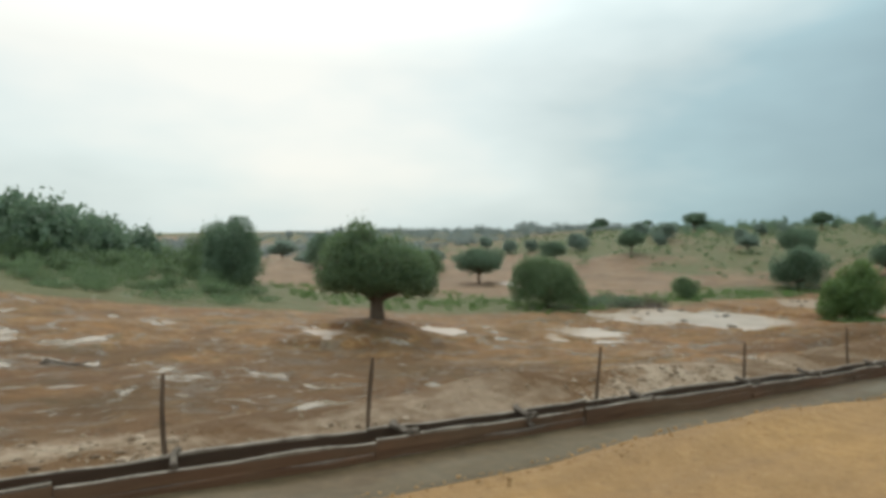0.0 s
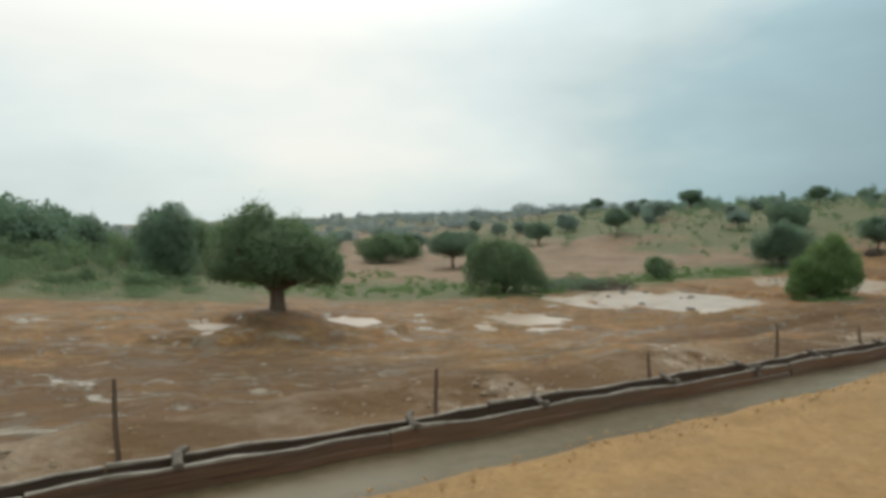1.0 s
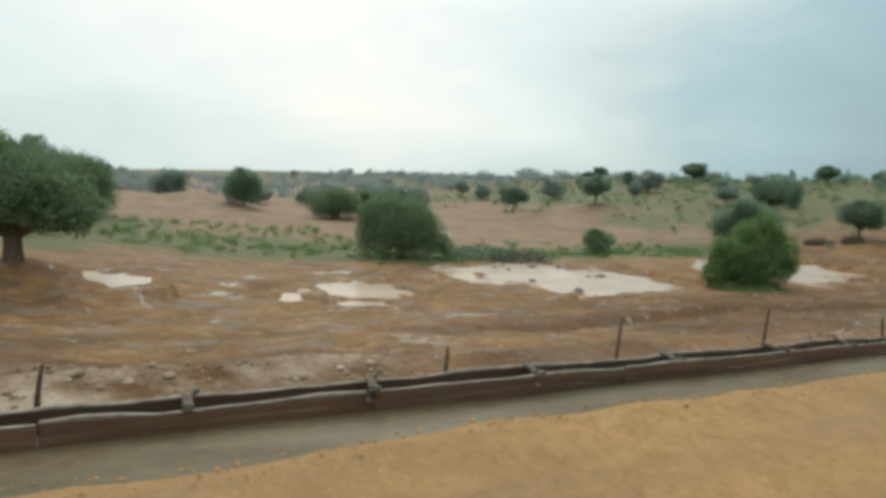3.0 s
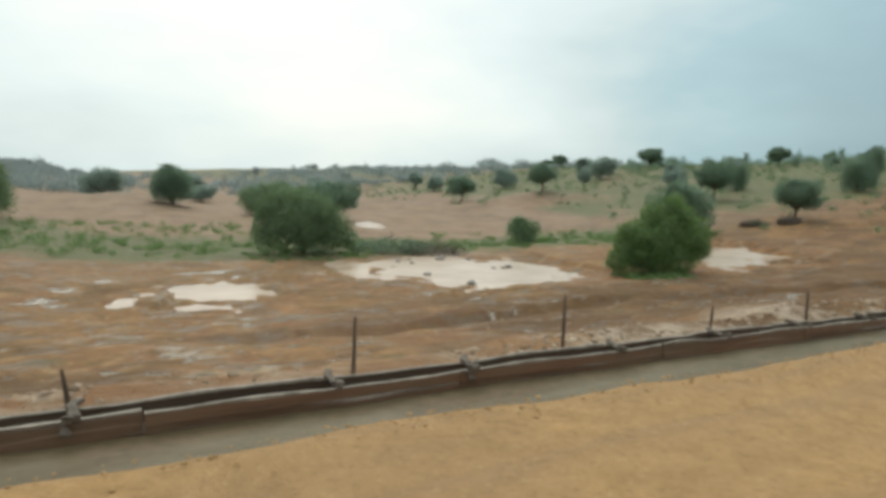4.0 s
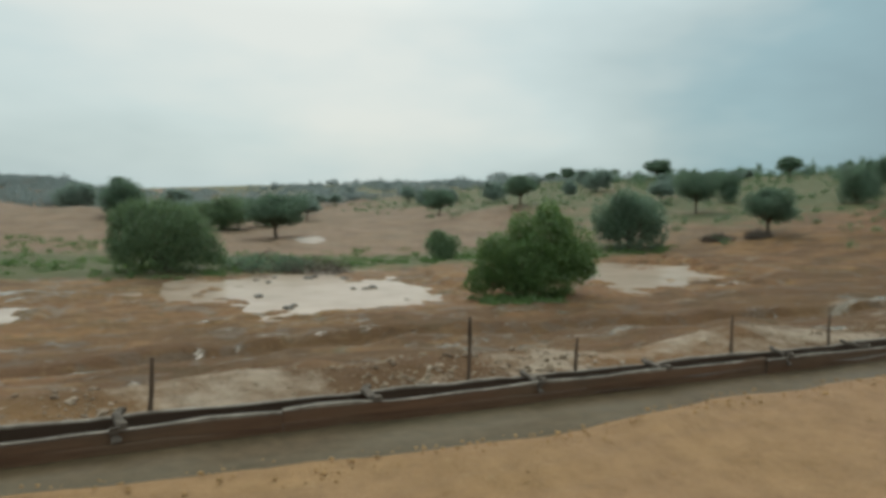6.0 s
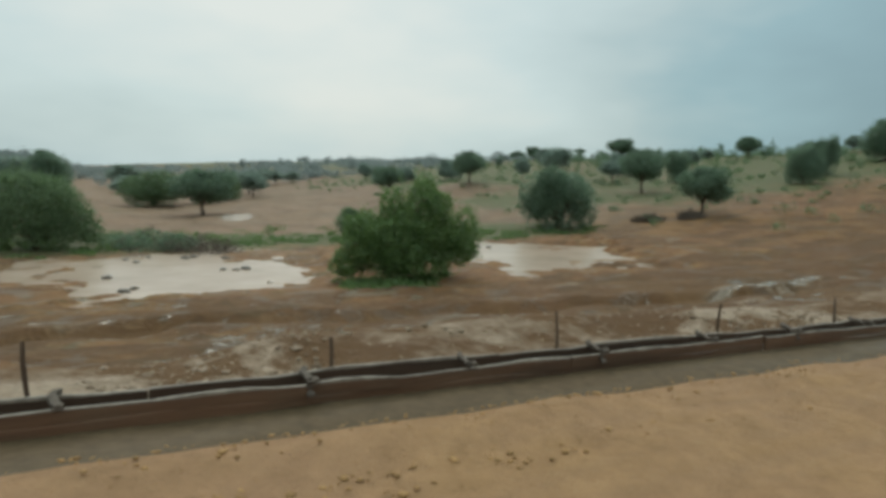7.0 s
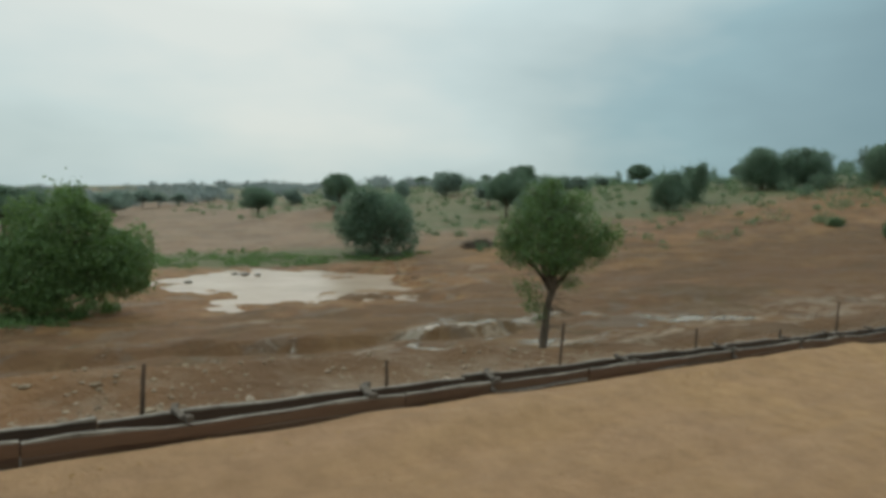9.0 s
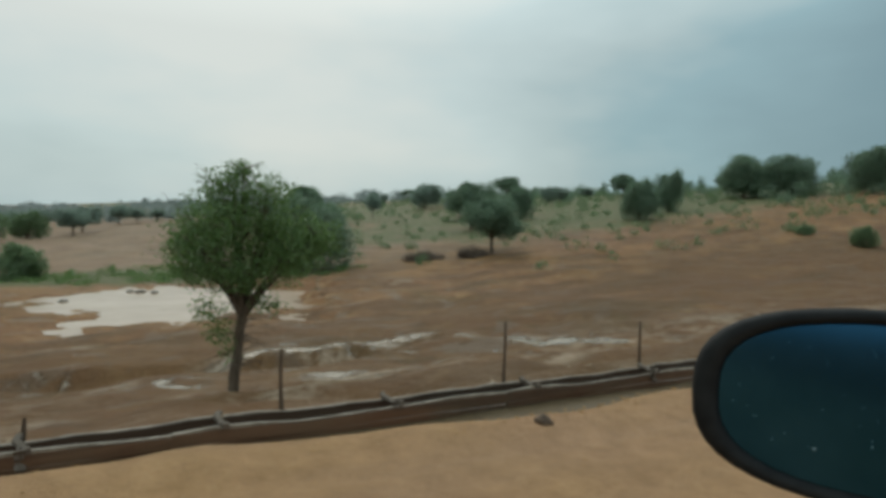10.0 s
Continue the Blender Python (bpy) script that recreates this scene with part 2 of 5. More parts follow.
def lip_material():
    # pale grey for spilt cement, and for the wet highlight painted on board tops
    g = Mat("edge_glint_and_cement")
    patch = g.noise(6.0, 5, 0.65)
    base = g.ramp(patch, (0.35, (0.10, 0.075, 0.05)), (0.65, (0.26, 0.213, 0.162)))
    g.bump(patch, 0.4, 0.01)
    return g.done(base, 0.5, 0.4)


def wood_material(name, dark, light):
    g = Mat(name)
    grain = g.noise(14.0, 5, 0.6, (1, 1, 0.2))
    g.bump(grain, 0.7, 0.03)
    return g.done(g.ramp(grain, (0.3, dark), (0.7, light)), 0.85, 0.25)


def leaf_material(name, dark, mid, light):
    g = Mat(name)
    colour = g.ramp(g.island(), (0.0, dark), (0.55, mid), (1.0, light))
    patch = g.noise(0.6, 3)
    colour = g.mix(g.ramp(g.noise(0.9, 4, 0.6), (0.42, 0.45), (0.60, 0.0)), colour, dark)
    colour = g.mix(g.ramp(patch, (0.35, 0.0), (0.7, 0.6)), colour, mid)
    colour = g.mix(g.math("MULTIPLY", g.rand(), 0.35), colour, dark)
    g.done(colour, 0.5, 0.5)
    # a film of rain water over the leaf; the faint sheen stands in for haze
    g.bsdf.inputs["Coat Weight"].default_value, g.bsdf.inputs["Coat Roughness"].default_value = 0.15, 0.45
    g.bsdf.inputs["Sheen Weight"].default_value, g.bsdf.inputs["Sheen Roughness"].default_value = 0.08, 0.7
    thin = g.n.new("ShaderNodeBsdfTranslucent")
    g.l.new(colour, thin.inputs["Color"])
    both = g.n.new("ShaderNodeMixShader")
    both.inputs[0].default_value = 0.52
    g.l.new(g.bsdf.outputs[0], both.inputs[1])
    g.l.new(thin.outputs[0], both.inputs[2])
    g.l.new(both.outputs[0], g.out.inputs["Surface"])
    return g.m


def stone_material(name="stone", wet=0.0):
    g = Mat(name)
    fine = g.noise(11.0, 5, 0.65)
    base = g.ramp(fine, (0.3, (0.15, 0.102, 0.058)), (0.7, (0.31, 0.222, 0.132)))
    base = g.mix(g.math("MULTIPLY", g.island(), 0.6), base, (0.27, 0.195, 0.12))
    base = g.mix(wet, base, (0.050, 0.040, 0.030))
    g.bump(fine, 0.6, 0.02)
    return g.done(base, 0.7 - 0.25 * wet, 0.4)


def water_material():
    g = Mat("muddy_water")
    silt = g.noise(0.25, 4)
    ripple = g.noise(3.5, 3, 0.5)
    g.bump(ripple, 0.10, 0.02)
    return g.done(g.ramp(silt, (0.35, (0.34, 0.248, 0.180)), (0.7, (0.43, 0.325, 0.242))), 0.24, 0.14)


EARTH, SAND, SCREED, PLANK, LIP = ground_material(), sand_material(), gutter_material(), board_material(), lip_material()
BARK = wood_material("grey_brown_bark", (0.05, 0.036, 0.025), (0.15, 0.115, 0.08))
STICK = wood_material("weathered_stick", (0.05, 0.032, 0.02), (0.13, 0.085, 0.055))
DEAD = wood_material("dead_brushwood", (0.070, 0.054, 0.042), (0.19, 0.148, 0.112))
LEAF = leaf_material("olive_leaf", (0.092, 0.144, 0.064), (0.155, 0.230, 0.100), (0.212, 0.292, 0.138))
LEAF_BRIGHT = leaf_material("fresh_leaf", (0.078, 0.140, 0.036), (0.138, 0.225, 0.060), (0.195, 0.28, 0.092))
LEAF_DARK = leaf_material("dark_leaf", (0.104, 0.166, 0.098), (0.154, 0.230, 0.140), (0.200, 0.276, 0.176))
# haze over the distant trees is put into these two paler, greyer colours
LEAF_FAR = leaf_material("hazed_leaf", (0.175, 0.238, 0.185), (0.228, 0.292, 0.232), (0.28, 0.34, 0.28))
LEAF_BELT = leaf_material("hazed_grey_leaf", (0.20, 0.24, 0.225), (0.25, 0.29, 0.27), (0.31, 0.345, 0.325))
PLANK_DARK = board_material("darkened_plank", 0.35)
CEMENTED = wood_material("cement_greyed_stick", (0.060, 0.045, 0.033), (0.150, 0.118, 0.090))
SPOIL = Mat("damp_spoil")
SPOIL = SPOIL.done(SPOIL.ramp(SPOIL.island(), (0.0, (0.13, 0.086, 0.052)), (0.6, (0.26, 0.184, 0.122)), (1.0, (0.38, 0.288, 0.205))), 0.85, 0.2)
CLOD = Mat("sand_clod")
CLOD = CLOD.done(CLOD.ramp(CLOD.island(), (0.0, (0.24, 0.140, 0.060)), (1.0, (0.40, 0.235, 0.10))), 0.9, 0.1)
STONE, WATER = stone_material(), water_material()
WET_STONE = stone_material("wet_dark_stone", 0.85)


# ---- shaping helpers ----
def mesh_of(name, verts, faces, material, smooth=True):
    """A mesh from arrays of points and of faces with equally many corners."""
    verts, faces = np.asarray(verts, dtype=np.float32), np.asarray(faces, dtype=np.int32)
    me = bpy.data.meshes.new(name)
    count, sides = faces.shape
    me.vertices.add(len(verts))
    me.vertices.foreach_set("co", verts.ravel())
    me.loops.add(count * sides)
    me.loops.foreach_set("vertex_index", faces.ravel())
    me.polygons.add(count)
    me.polygons.foreach_set("loop_start", np.arange(0, count * sides, sides, dtype=np.int32))
    me.polygons.foreach_set("loop_total", np.full(count, sides, dtype=np.int32))
    me.polygons.foreach_set("use_smooth", np.full(count, smooth))
    me.materials.append(material)
    me.update(calc_edges=True)
    me.validate()
    return me


def part(name, me, parent, label=""):
    ob = new(name, me)
    ob.parent = parent
    return tagged(ob, label)


def bm_mesh(name, bm, material, smooth=False):
    me = bpy.data.meshes.new(name)
    bm.to_mesh(me)
    bm.free()
    me.materials.append(material)
    for p in me.polygons:
        p.use_smooth = smooth
    return me


def sheet(xs, ys, height):
    """Points and quads of a height field over the lines xs, ys."""
    gx, gy = np.meshgrid(xs, ys, indexing="ij")
    gz = height(gx, gy)
    idx = np.arange(gx.size).reshape(gx.shape)
    quads = np.stack([idx[:-1, :-1], idx[1:, :-1], idx[1:, 1:], idx[:-1, 1:]], -1).reshape(-1, 4)
    return np.stack([gx, gy, gz], -1).reshape(-1, 3), quads, gx, gy


def lattice(seed, x, y, size):
    """Smooth random relief between -1 and 1 on a lattice of that size."""
    u, v = np.asarray(x) / size, np.asarray(y) / size
    i, j = np.floor(u).astype(np.int64), np.floor(v).astype(np.int64)
    a, b = u - i, v - j
    a, b = a * a * (3 - 2 * a), b * b * (3 - 2 * b)

    def rnd(p, q):
        h = np.sin(p * 127.1 + q * 311.7 + seed * 74.7) * 43758.5453
        return 2 * (h - np.floor(h)) - 1

    return (rnd(i, j) * (1 - a) + rnd(i + 1, j) * a) * (1 - b) + (rnd(i, j + 1) * (1 - a) + rnd(i + 1, j + 1) * a) * b


def relief(seed, x, y, size, octaves=3):
    return sum(lattice(seed + k, x, y, size / 2.1 ** k) * 0.5 ** k for k in range(octaves))


def smooth(a, b, v):
    k = np.clip((v - a) / (b - a), 0, 1)
    return k * k * (3 - 2 * k)


def softplus(v, w):
    return w * np.logaddexp(0.0, v / w)


# ---- the lie of the land: x runs along the road, y across it into the valley ----
def kerb_line(x):
    """Where the far board of the kerb runs."""
    return 4.42 + 0.58 * np.exp(-((x - 38) / 26) ** 2) - 0.16 * np.exp(-((x - 79) / 8) ** 2)


def grade(x):
    """Height of the kerb's top: the road falls gently."""
    return -0.08 - 0.0277 * np.clip(x, -200, 300)


def valley(x, y):
    """Broad shape of the valley beside the road."""
    low = -8.6 + 0.055 * softplus(42 - x, 8) + 0.118 * softplus(x - 111, 12) * (1 - 0.27 * smooth(180, 420, y)) + 0.0098 * softplus(y - 190, 25)
    low = low + 0.20 * softplus(30 - np.maximum(x, -60), 10) * (1 - np.exp(-np.maximum(y - 40, 0) / 45)) * (1 - 0.85 * smooth(150, 320, y))
    crest = 246 + 0.95 * softplus(150 - y, 15)
    low = low - 0.125 * softplus(x - crest, 14) * (1 - 0.27 * smooth(180, 420, y)) - 0.012 * softplus(y - 700, 60)
    low = low + 6.0 * np.exp(-((x - 20) / 26) ** 2 - ((y - 565) / 70) ** 2) + 4.5 * np.exp(-((x + 25) / 40) ** 2 - ((y - 540) / 80) ** 2)
    low = low + 1.5 * np.exp(-((x - 23.2) ** 2 + (y - 48.6) ** 2) / 30)
    # gentle swells under the trees on the plain
    low = low + 4.2 * np.exp(-((x - 50) / 14) ** 2 - ((y - 165) / 32) ** 2) + 2.0 * np.exp(-((x - 141) / 13) ** 2 - ((y - 128) / 12) ** 2)
    top = grade(x) - 0.10
    fall = np.exp(-np.maximum(y - 5.6, 0) / 14.0)
    return low + (top - low) * fall


# basins that hold rain water: centre, half sizes, turn in degrees
POOLS = {
    "pond": (69.3, 51.8, 9.8, 11.6, 8), "pool": (99.6, 49.8, 9.0, 9.2, -14), "puddle_a": (45.6, 48.0, 2.6, 5.2, -12),
    "puddle_b": (17.7, 47.0, 2.1, 2.3, 0), "puddle_c": (28.6, 48.5, 1.6, 3.0, 20), "puddle_d": (84.2, 107.0, 2.6, 6.5, -20),
    "puddle_e": (40.2, 45.0, 1.0, 2.4, -20),
}


def open_land(x, y):
    """The valley with its relief and the eroded bank."""
    z = valley(x, y)
    near = np.exp(-np.maximum(y - 12, 0) / 60)
    away = smooth(5.3, 7.5, y)
    z = z + away * (0.30 * relief(3, x, y, 9.0) * near + 0.18 * relief(9, x, y, 2.6) * near + 0.5 * relief(15, x, y, 45.0) * smooth(60, 140, y))
    # an eroded bank runs along the foot of the slope
    edge = 29.5 + 2.2 * lattice(21, x, y * 0, 17.0) + 0.8 * lattice(22, x, y * 0, 4.0) - 3.5 * smooth(78, 100, x)
    z = z - 0.42 * np.exp(-((y - 6.4) / 1.7) ** 2) * smooth(85, 89, x) * (1 - smooth(99, 104, x))
    z = z - 0.6 * smooth(-4.0, -0.6, y - edge) * (1 - smooth(-0.3, 0.4, y - edge)) * smooth(34, 60, x) * (1 - smooth(98, 112, x))
    return z


LEVEL = {k: float(valley(np.array(p[0]), np.array(p[1]))) - (0.0 if k in ("pond", "pool") else 0.05) for k, p in POOLS.items()}


def land(x, y):
    """The ground with its banks, basins and clods."""
    z = open_land(x, y)
    for key, (cx, cy, rx, ry, turn) in POOLS.items():
        c, s = math.cos(radians(turn)), math.sin(radians(turn))
        u, v = ((x - cx) * c + (y - cy) * s) / rx, (-(x - cx) * s + (y - cy) * c) / ry
        out = np.sqrt(u * u + v * v)
        if key in ("pond", "pool"):
            r = out + np.clip((0.26 + 0.9 / rx) * relief(31, x, y, 4.0) + 0.26 * relief(37, x, y, 1.4), -0.55, 1.2)
        else:
            # broken by bars of mud
            bars = relief(37, (0.857 * x - 0.515 * y) / 2.4, 0.515 * x + 0.857 * y, 2.1, 2)
            r = 0.8 * out + 0.22 + np.clip(0.3 * relief(31, x, y, 4.0) + 0.55 * bars + 0.42 * relief(39, x, y * 0.6, 1.1, 2), -0.6, 1.2)
        bed = LEVEL[key] + 0.24 * np.clip(r - 1, -1, 1)
        near = 1 - smooth(1.0, 1.35, r)
        dam = np.maximum(z, np.minimum(bed, LEVEL[key] + 0.10))
        z = np.where(out < 2.1, dam + (bed - dam) * near, z)
    # the verge behind the kerb, heaped with washed sand
    away = smooth(5.3, 7.5, y)
    heap = np.exp(-((y - kerb_line(x) - 1.3) / 0.9) ** 2)
    z = z + heap * (0.10 + 0.16 * relief(41, x, y, 2.2)) + 0.14 * relief(47, x, y, 1.7, 3) * np.exp(-np.maximum(y - 8, 0) / 13) * away + 0.04 * relief(45, x, y, 0.7, 2) * np.exp(-np.maximum(y - 6, 0) / 9) * away
    lip = grade(x) - 0.07
    back = kerb_line(x)
    z = np.where(y < back + 0.7, lip + (z - lip) * smooth(0.05, 0.7, y - back), z)
    z = np.where(y < back + 0.045, grade(x) - 0.45, z)
    return np.where(y < -9, grade(x) - 0.45 + 0.25 * relief(51, x, y, 12.0), z)


def spaced(start, stop, step, far, growth):
    """Grid lines, even between start and stop and ever wider beyond."""
    mid, out = list(np.arange(start, stop + step / 2, step)), []
    for sign, edge in ((-1, start), (1, stop)):
        v, d, side = edge, step, []
        while abs(v - edge) < far:
            d *= growth
            v += sign * d
            side.append(v)
        out.append(side)
    return np.array(out[0][::-1] + mid + out[1])


# shallow seeps where run-off stands on the silt: centre and half sizes
SEEPS = [(41.3, 46.4, 1.4, 1.0), (46.1, 41.7, 0.9, 1.5), (30.0, 43.2, 1.1, 1.4), (23.9, 36.1, 1.1, 1.2), (27.3, 34.6, 1.4, 1.9), (40.8, 25.8, 1.4, 1.5), (39.5, 55.0, 0.9, 1.0), (37.0, 50.2, 0.9, 1.2),
         (37.7, 31.9, 1.7, 1.2), (40.4, 27.2, 1.3, 1.1), (45.0, 37.0, 0.8, 1.1), (62.2, 32.6, 1.0, 0.9), (77.5, 24.4, 1.8, 0.5), (80.6, 25.5, 1.8, 0.4), (68.3, 25.5, 0.9, 0.8), (93.6, 10.3, 0.9, 1.2),
         (92.1, 33.9, 1.3, 0.6), (92.1, 20.2, 0.9, 0.6), (98.4, 17.0, 1.5, 1.3), (109.2, 20.4, 1.6, 1.0), (117.2, 48.0, 1.9, 0.8), (7.2, 53.1, 1.4, 2.0), (1.4, 45.8, 1.6, 1.6), (9.7, 32.4, 1.0, 0.6), (5.3, 33.3, 0.8, 0.6)]


def ground():
    xs = spaced(-12, 130, 0.42, 3500, 1.085)
    ys = np.array(sorted(set(np.round(np.concatenate([
        [-3500, -1500, -600, -250, -100, -40, -18, -9, -4, 0, 3, 4], np.arange(4.2, 8.0, 0.12), np.arange(8.0, 26, 0.3),
        np.arange(26, 72, 0.5), 72 + np.cumsum(0.5 * 1.055 ** np.arange(100)), [3600]]), 3))))
    verts, quads, gx, gy = sheet(xs, ys, land)
    me = mesh_of("ground", verts, quads, EARTH)
    x, y = gx.ravel(), gy.ravel()
    lie = relief(61, x, y, 22.0)
    strip = np.exp(-((y - 70.5 + 0.10 * (x - 80)) / 10) ** 2) * smooth(28, 50, x) * (1 - smooth(112, 128, x))
    bank = 1 - smooth(16, 34, x - 0.25 * (y - 60) + 4 * lie) * 1.0
    bank = bank * smooth(60, 69, y + 4 * lie) * (1 - smooth(90, 130, y - 1.2 * np.minimum(x, 0)))
    hill = smooth(118, 150, x + 10 * lie) * smooth(40, 75, y) * 0.50
    lawn = 0.42 * np.exp(-((y - 82) / 14) ** 2) * smooth(25, 45, x) * (1 - smooth(60, 80, x))
    grass = 0.20 * smooth(56, 72, y) * (1 + 0.9 * relief(64, x, y, 13.0)) * (1 - smooth(190, 260, y))
    cover = np.clip(0.02 + grass + (0.62 + 0.22 * smooth(80, 92, x)) * strip + 0.85 * bank + 0.85 * hill + lawn + 0.16 * smooth(190, 330, y) + 0.06 * lie + 0.8 * np.exp(-((x - 80.2) / 3.6) ** 2 - ((y - 38.0) / 2.2) ** 2), 0, 1)
    band = 0.25 + 0.95 * np.exp(-((x - 60) / 18) ** 4) + 0.45 * np.exp(-((x - 3) / 9) ** 2)
    pale = band * np.exp(-np.maximum(y - 6.6, 0) / 1.2) + 0.25 * np.exp(-((y - 14) / 5) ** 2)
    pale = pale + 1.3 * np.exp(-((y - kerb_line(x) - 0.5) / 0.5) ** 2) * smooth(-0.45, 0.25, relief(93, x, x * 0, 1.3)) * (1 - 0.45 * smooth(70, 76, x) - 0.4 * smooth(78, 84, x))
    shore = (1 - smooth(12, 28, x)) * smooth(14, 20, y) * (1 - smooth(48, 58, y))
    wash = smooth(0.05, 0.45, relief(63, x * 0.55 + y * 0.3, y, 4.2)) * smooth(5.5, 7, y) * (1 - smooth(14, 24, y))
    # a thread of run-off below the thorn tree, and silt fans washed out on the slope
    thread = np.exp(-((y - 25.6 - 0.5 * lattice(66, x, x * 0, 2.5)) / 0.5) ** 2) * smooth(94, 97, x) * (1 - smooth(106, 108, x))
    thread = thread + np.exp(-((x - 107.6 - 0.07 * (24 - y) - 0.5 * lattice(67, y, y * 0, 2.0)) / 0.6) ** 2) * smooth(14, 16, y) * (1 - smooth(24, 26, y))
    line = np.clip(thread, 0, 1)
    for cx, cy, rx, ry, turn in ((2.6, 6.7, 2.6, 0.8, 6), (6.4, 8.0, 2.0, 0.7, -8), (4.6, 11.5, 2.4, 0.7, 12), (38.5, 17.5, 3.4, 1.0, -8), (41.5, 21.0, 2.6, 0.8, 10), (96.8, 12.6, 2.0, 0.8, -12), (100.4, 10.0, 2.6, 1.0, -15), (83.2, 18.9, 3.6, 0.8, 55), (75.1, 24.3, 1.6, 1.2, 0), (101.5, 24.2, 2.2, 0.7, -10), (88.6, 9.2, 1.8, 0.7, -5), (73.0, 12.0, 2.4, 0.9, 15), (66.5, 10.5, 2.2, 0.8, -10)):
        c, s = math.cos(radians(turn)), math.sin(radians(turn))
        u, v = ((x - cx) * c + (y - cy) * s) / rx, (-(x - cx) * s + (y - cy) * c) / ry
        thread = thread + np.exp(-(u * u + v * v) ** 2)
    for cx, cy, rx, ry in SEEPS:
        thread = thread + np.exp(-(((x - cx + 0.25 * (y - cy)) / rx) ** 2 + ((y - cy) / ry) ** 2) ** 2)
    thread = np.clip(thread, 0, 1)
    pale = (pale + 0.5 * wash + 1.1 * thread) * smooth(2, 4, y)
    wet = np.clip(0.62 * smooth(6, 10, y) * (1 - smooth(62, 85, y)) + 0.12 * np.exp(-((x - 104) / 9) ** 2 - ((y - 18) / 6) ** 2) - 0.12 * smooth(80, 88, x) + 0.05 * shore + 0.14 * thread + 0.24 * line - 0.25 * smooth(112, 125, x), 0, 1)
    brink = 29.5 + 2.2 * lattice(21, x, y * 0, 17.0) + 0.8 * lattice(22, x, y * 0, 4.0) - 3.5 * smooth(78, 100, x)
    mud = np.exp(-((y - brink) / 1.3) ** 2) * smooth(34, 60, x) * (1 - smooth(98, 112, x)) + 0.4 * np.exp(-((y - 12) / 6) ** 2) * (1 - smooth(100, 120, x)) + 0.35 * (1 - smooth(12, 34, x)) * (1 - smooth(36, 50, y)) + 0.3 * smooth(80, 92, x) * (1 - smooth(104, 116, x)) * (1 - smooth(24, 34, y))
    mud = mud + 0.55 * smooth(0.1, 0.5, relief(65, x * 0.6, y, 5.0)) * smooth(5.5, 8, y) * (1 - smooth(26, 40, y)) + 0.25 * (1 - smooth(18, 36, x)) * (1 - smooth(30, 46, y))
    mud = mud + 0.40 * smooth(46, 60, x) * (1 - smooth(30, 44, y)) + 0.22 * smooth(96, 110, x) * (1 - smooth(160, 200, x))
    # plain rises with distance and carries the haze colour
    for name, values in (("cover", cover), ("pale", pale), ("wet", wet), ("mud", mud), ("plain", 0.72 * smooth(50, 86, y))):
        layer = me.attributes.new(name, "FLOAT", "POINT")
        layer.data.foreach_set("value", values.astype(np.float32))
    tagged(new("ground", me), "rain-soaked brown valley ground with green growth", "ground", kind="structure")


def water():
    for key, (cx, cy, rx, ry, turn) in POOLS.items():
        a = np.linspace(0, 2 * math.pi, 48, endpoint=False)
        c, s = math.cos(radians(turn)), math.sin(radians(turn))
        u, v = np.cos(a) * rx * 1.75, np.sin(a) * ry * 1.75
        rim = np.stack([u * c - v * s, u * s + v * c, a * 0], 1)
        verts = np.concatenate([[[0, 0, 0]], rim * 0.5, rim])
        tri = [(0, 1 + i, 1 + (i + 1) % 48) for i in range(48)]
        me = mesh_of("water", verts, tri, WATER)
        bm = bmesh.new()
        bm.from_mesh(me)
        bm.verts.ensure_lookup_table()
        for i in range(48):
            k = (i + 1) % 48
            bm.faces.new([bm.verts[j] for j in (1 + i, 49 + i, 49 + k, 1 + k)])
        bm.to_mesh(me)
        bm.free()
        ob = new("water", me)
        ob.location = (cx, cy, LEVEL[key])
        tagged(ob, "muddy rain water standing in a hollow of the field", "puddle", "rain pools", "structure")


# ---- the road and its kerb in the making ----
def road_edge(x):
    sand = smooth(75.0, 82.0, x) * (1 - smooth(91.2, 95, x))
    base = kerb_line(x) - 0.73 - 0.10 * lattice(71, x, x * 0, 3.0) - 0.05 * lattice(72, x, x * 0, 0.8) - 0.05 * smooth(55, 70, x) * (1 - smooth(75, 80, x))
    return base + sand * (kerb_line(x) - 0.27 - base) + 0.25 * smooth(92.5, 95.5, x)


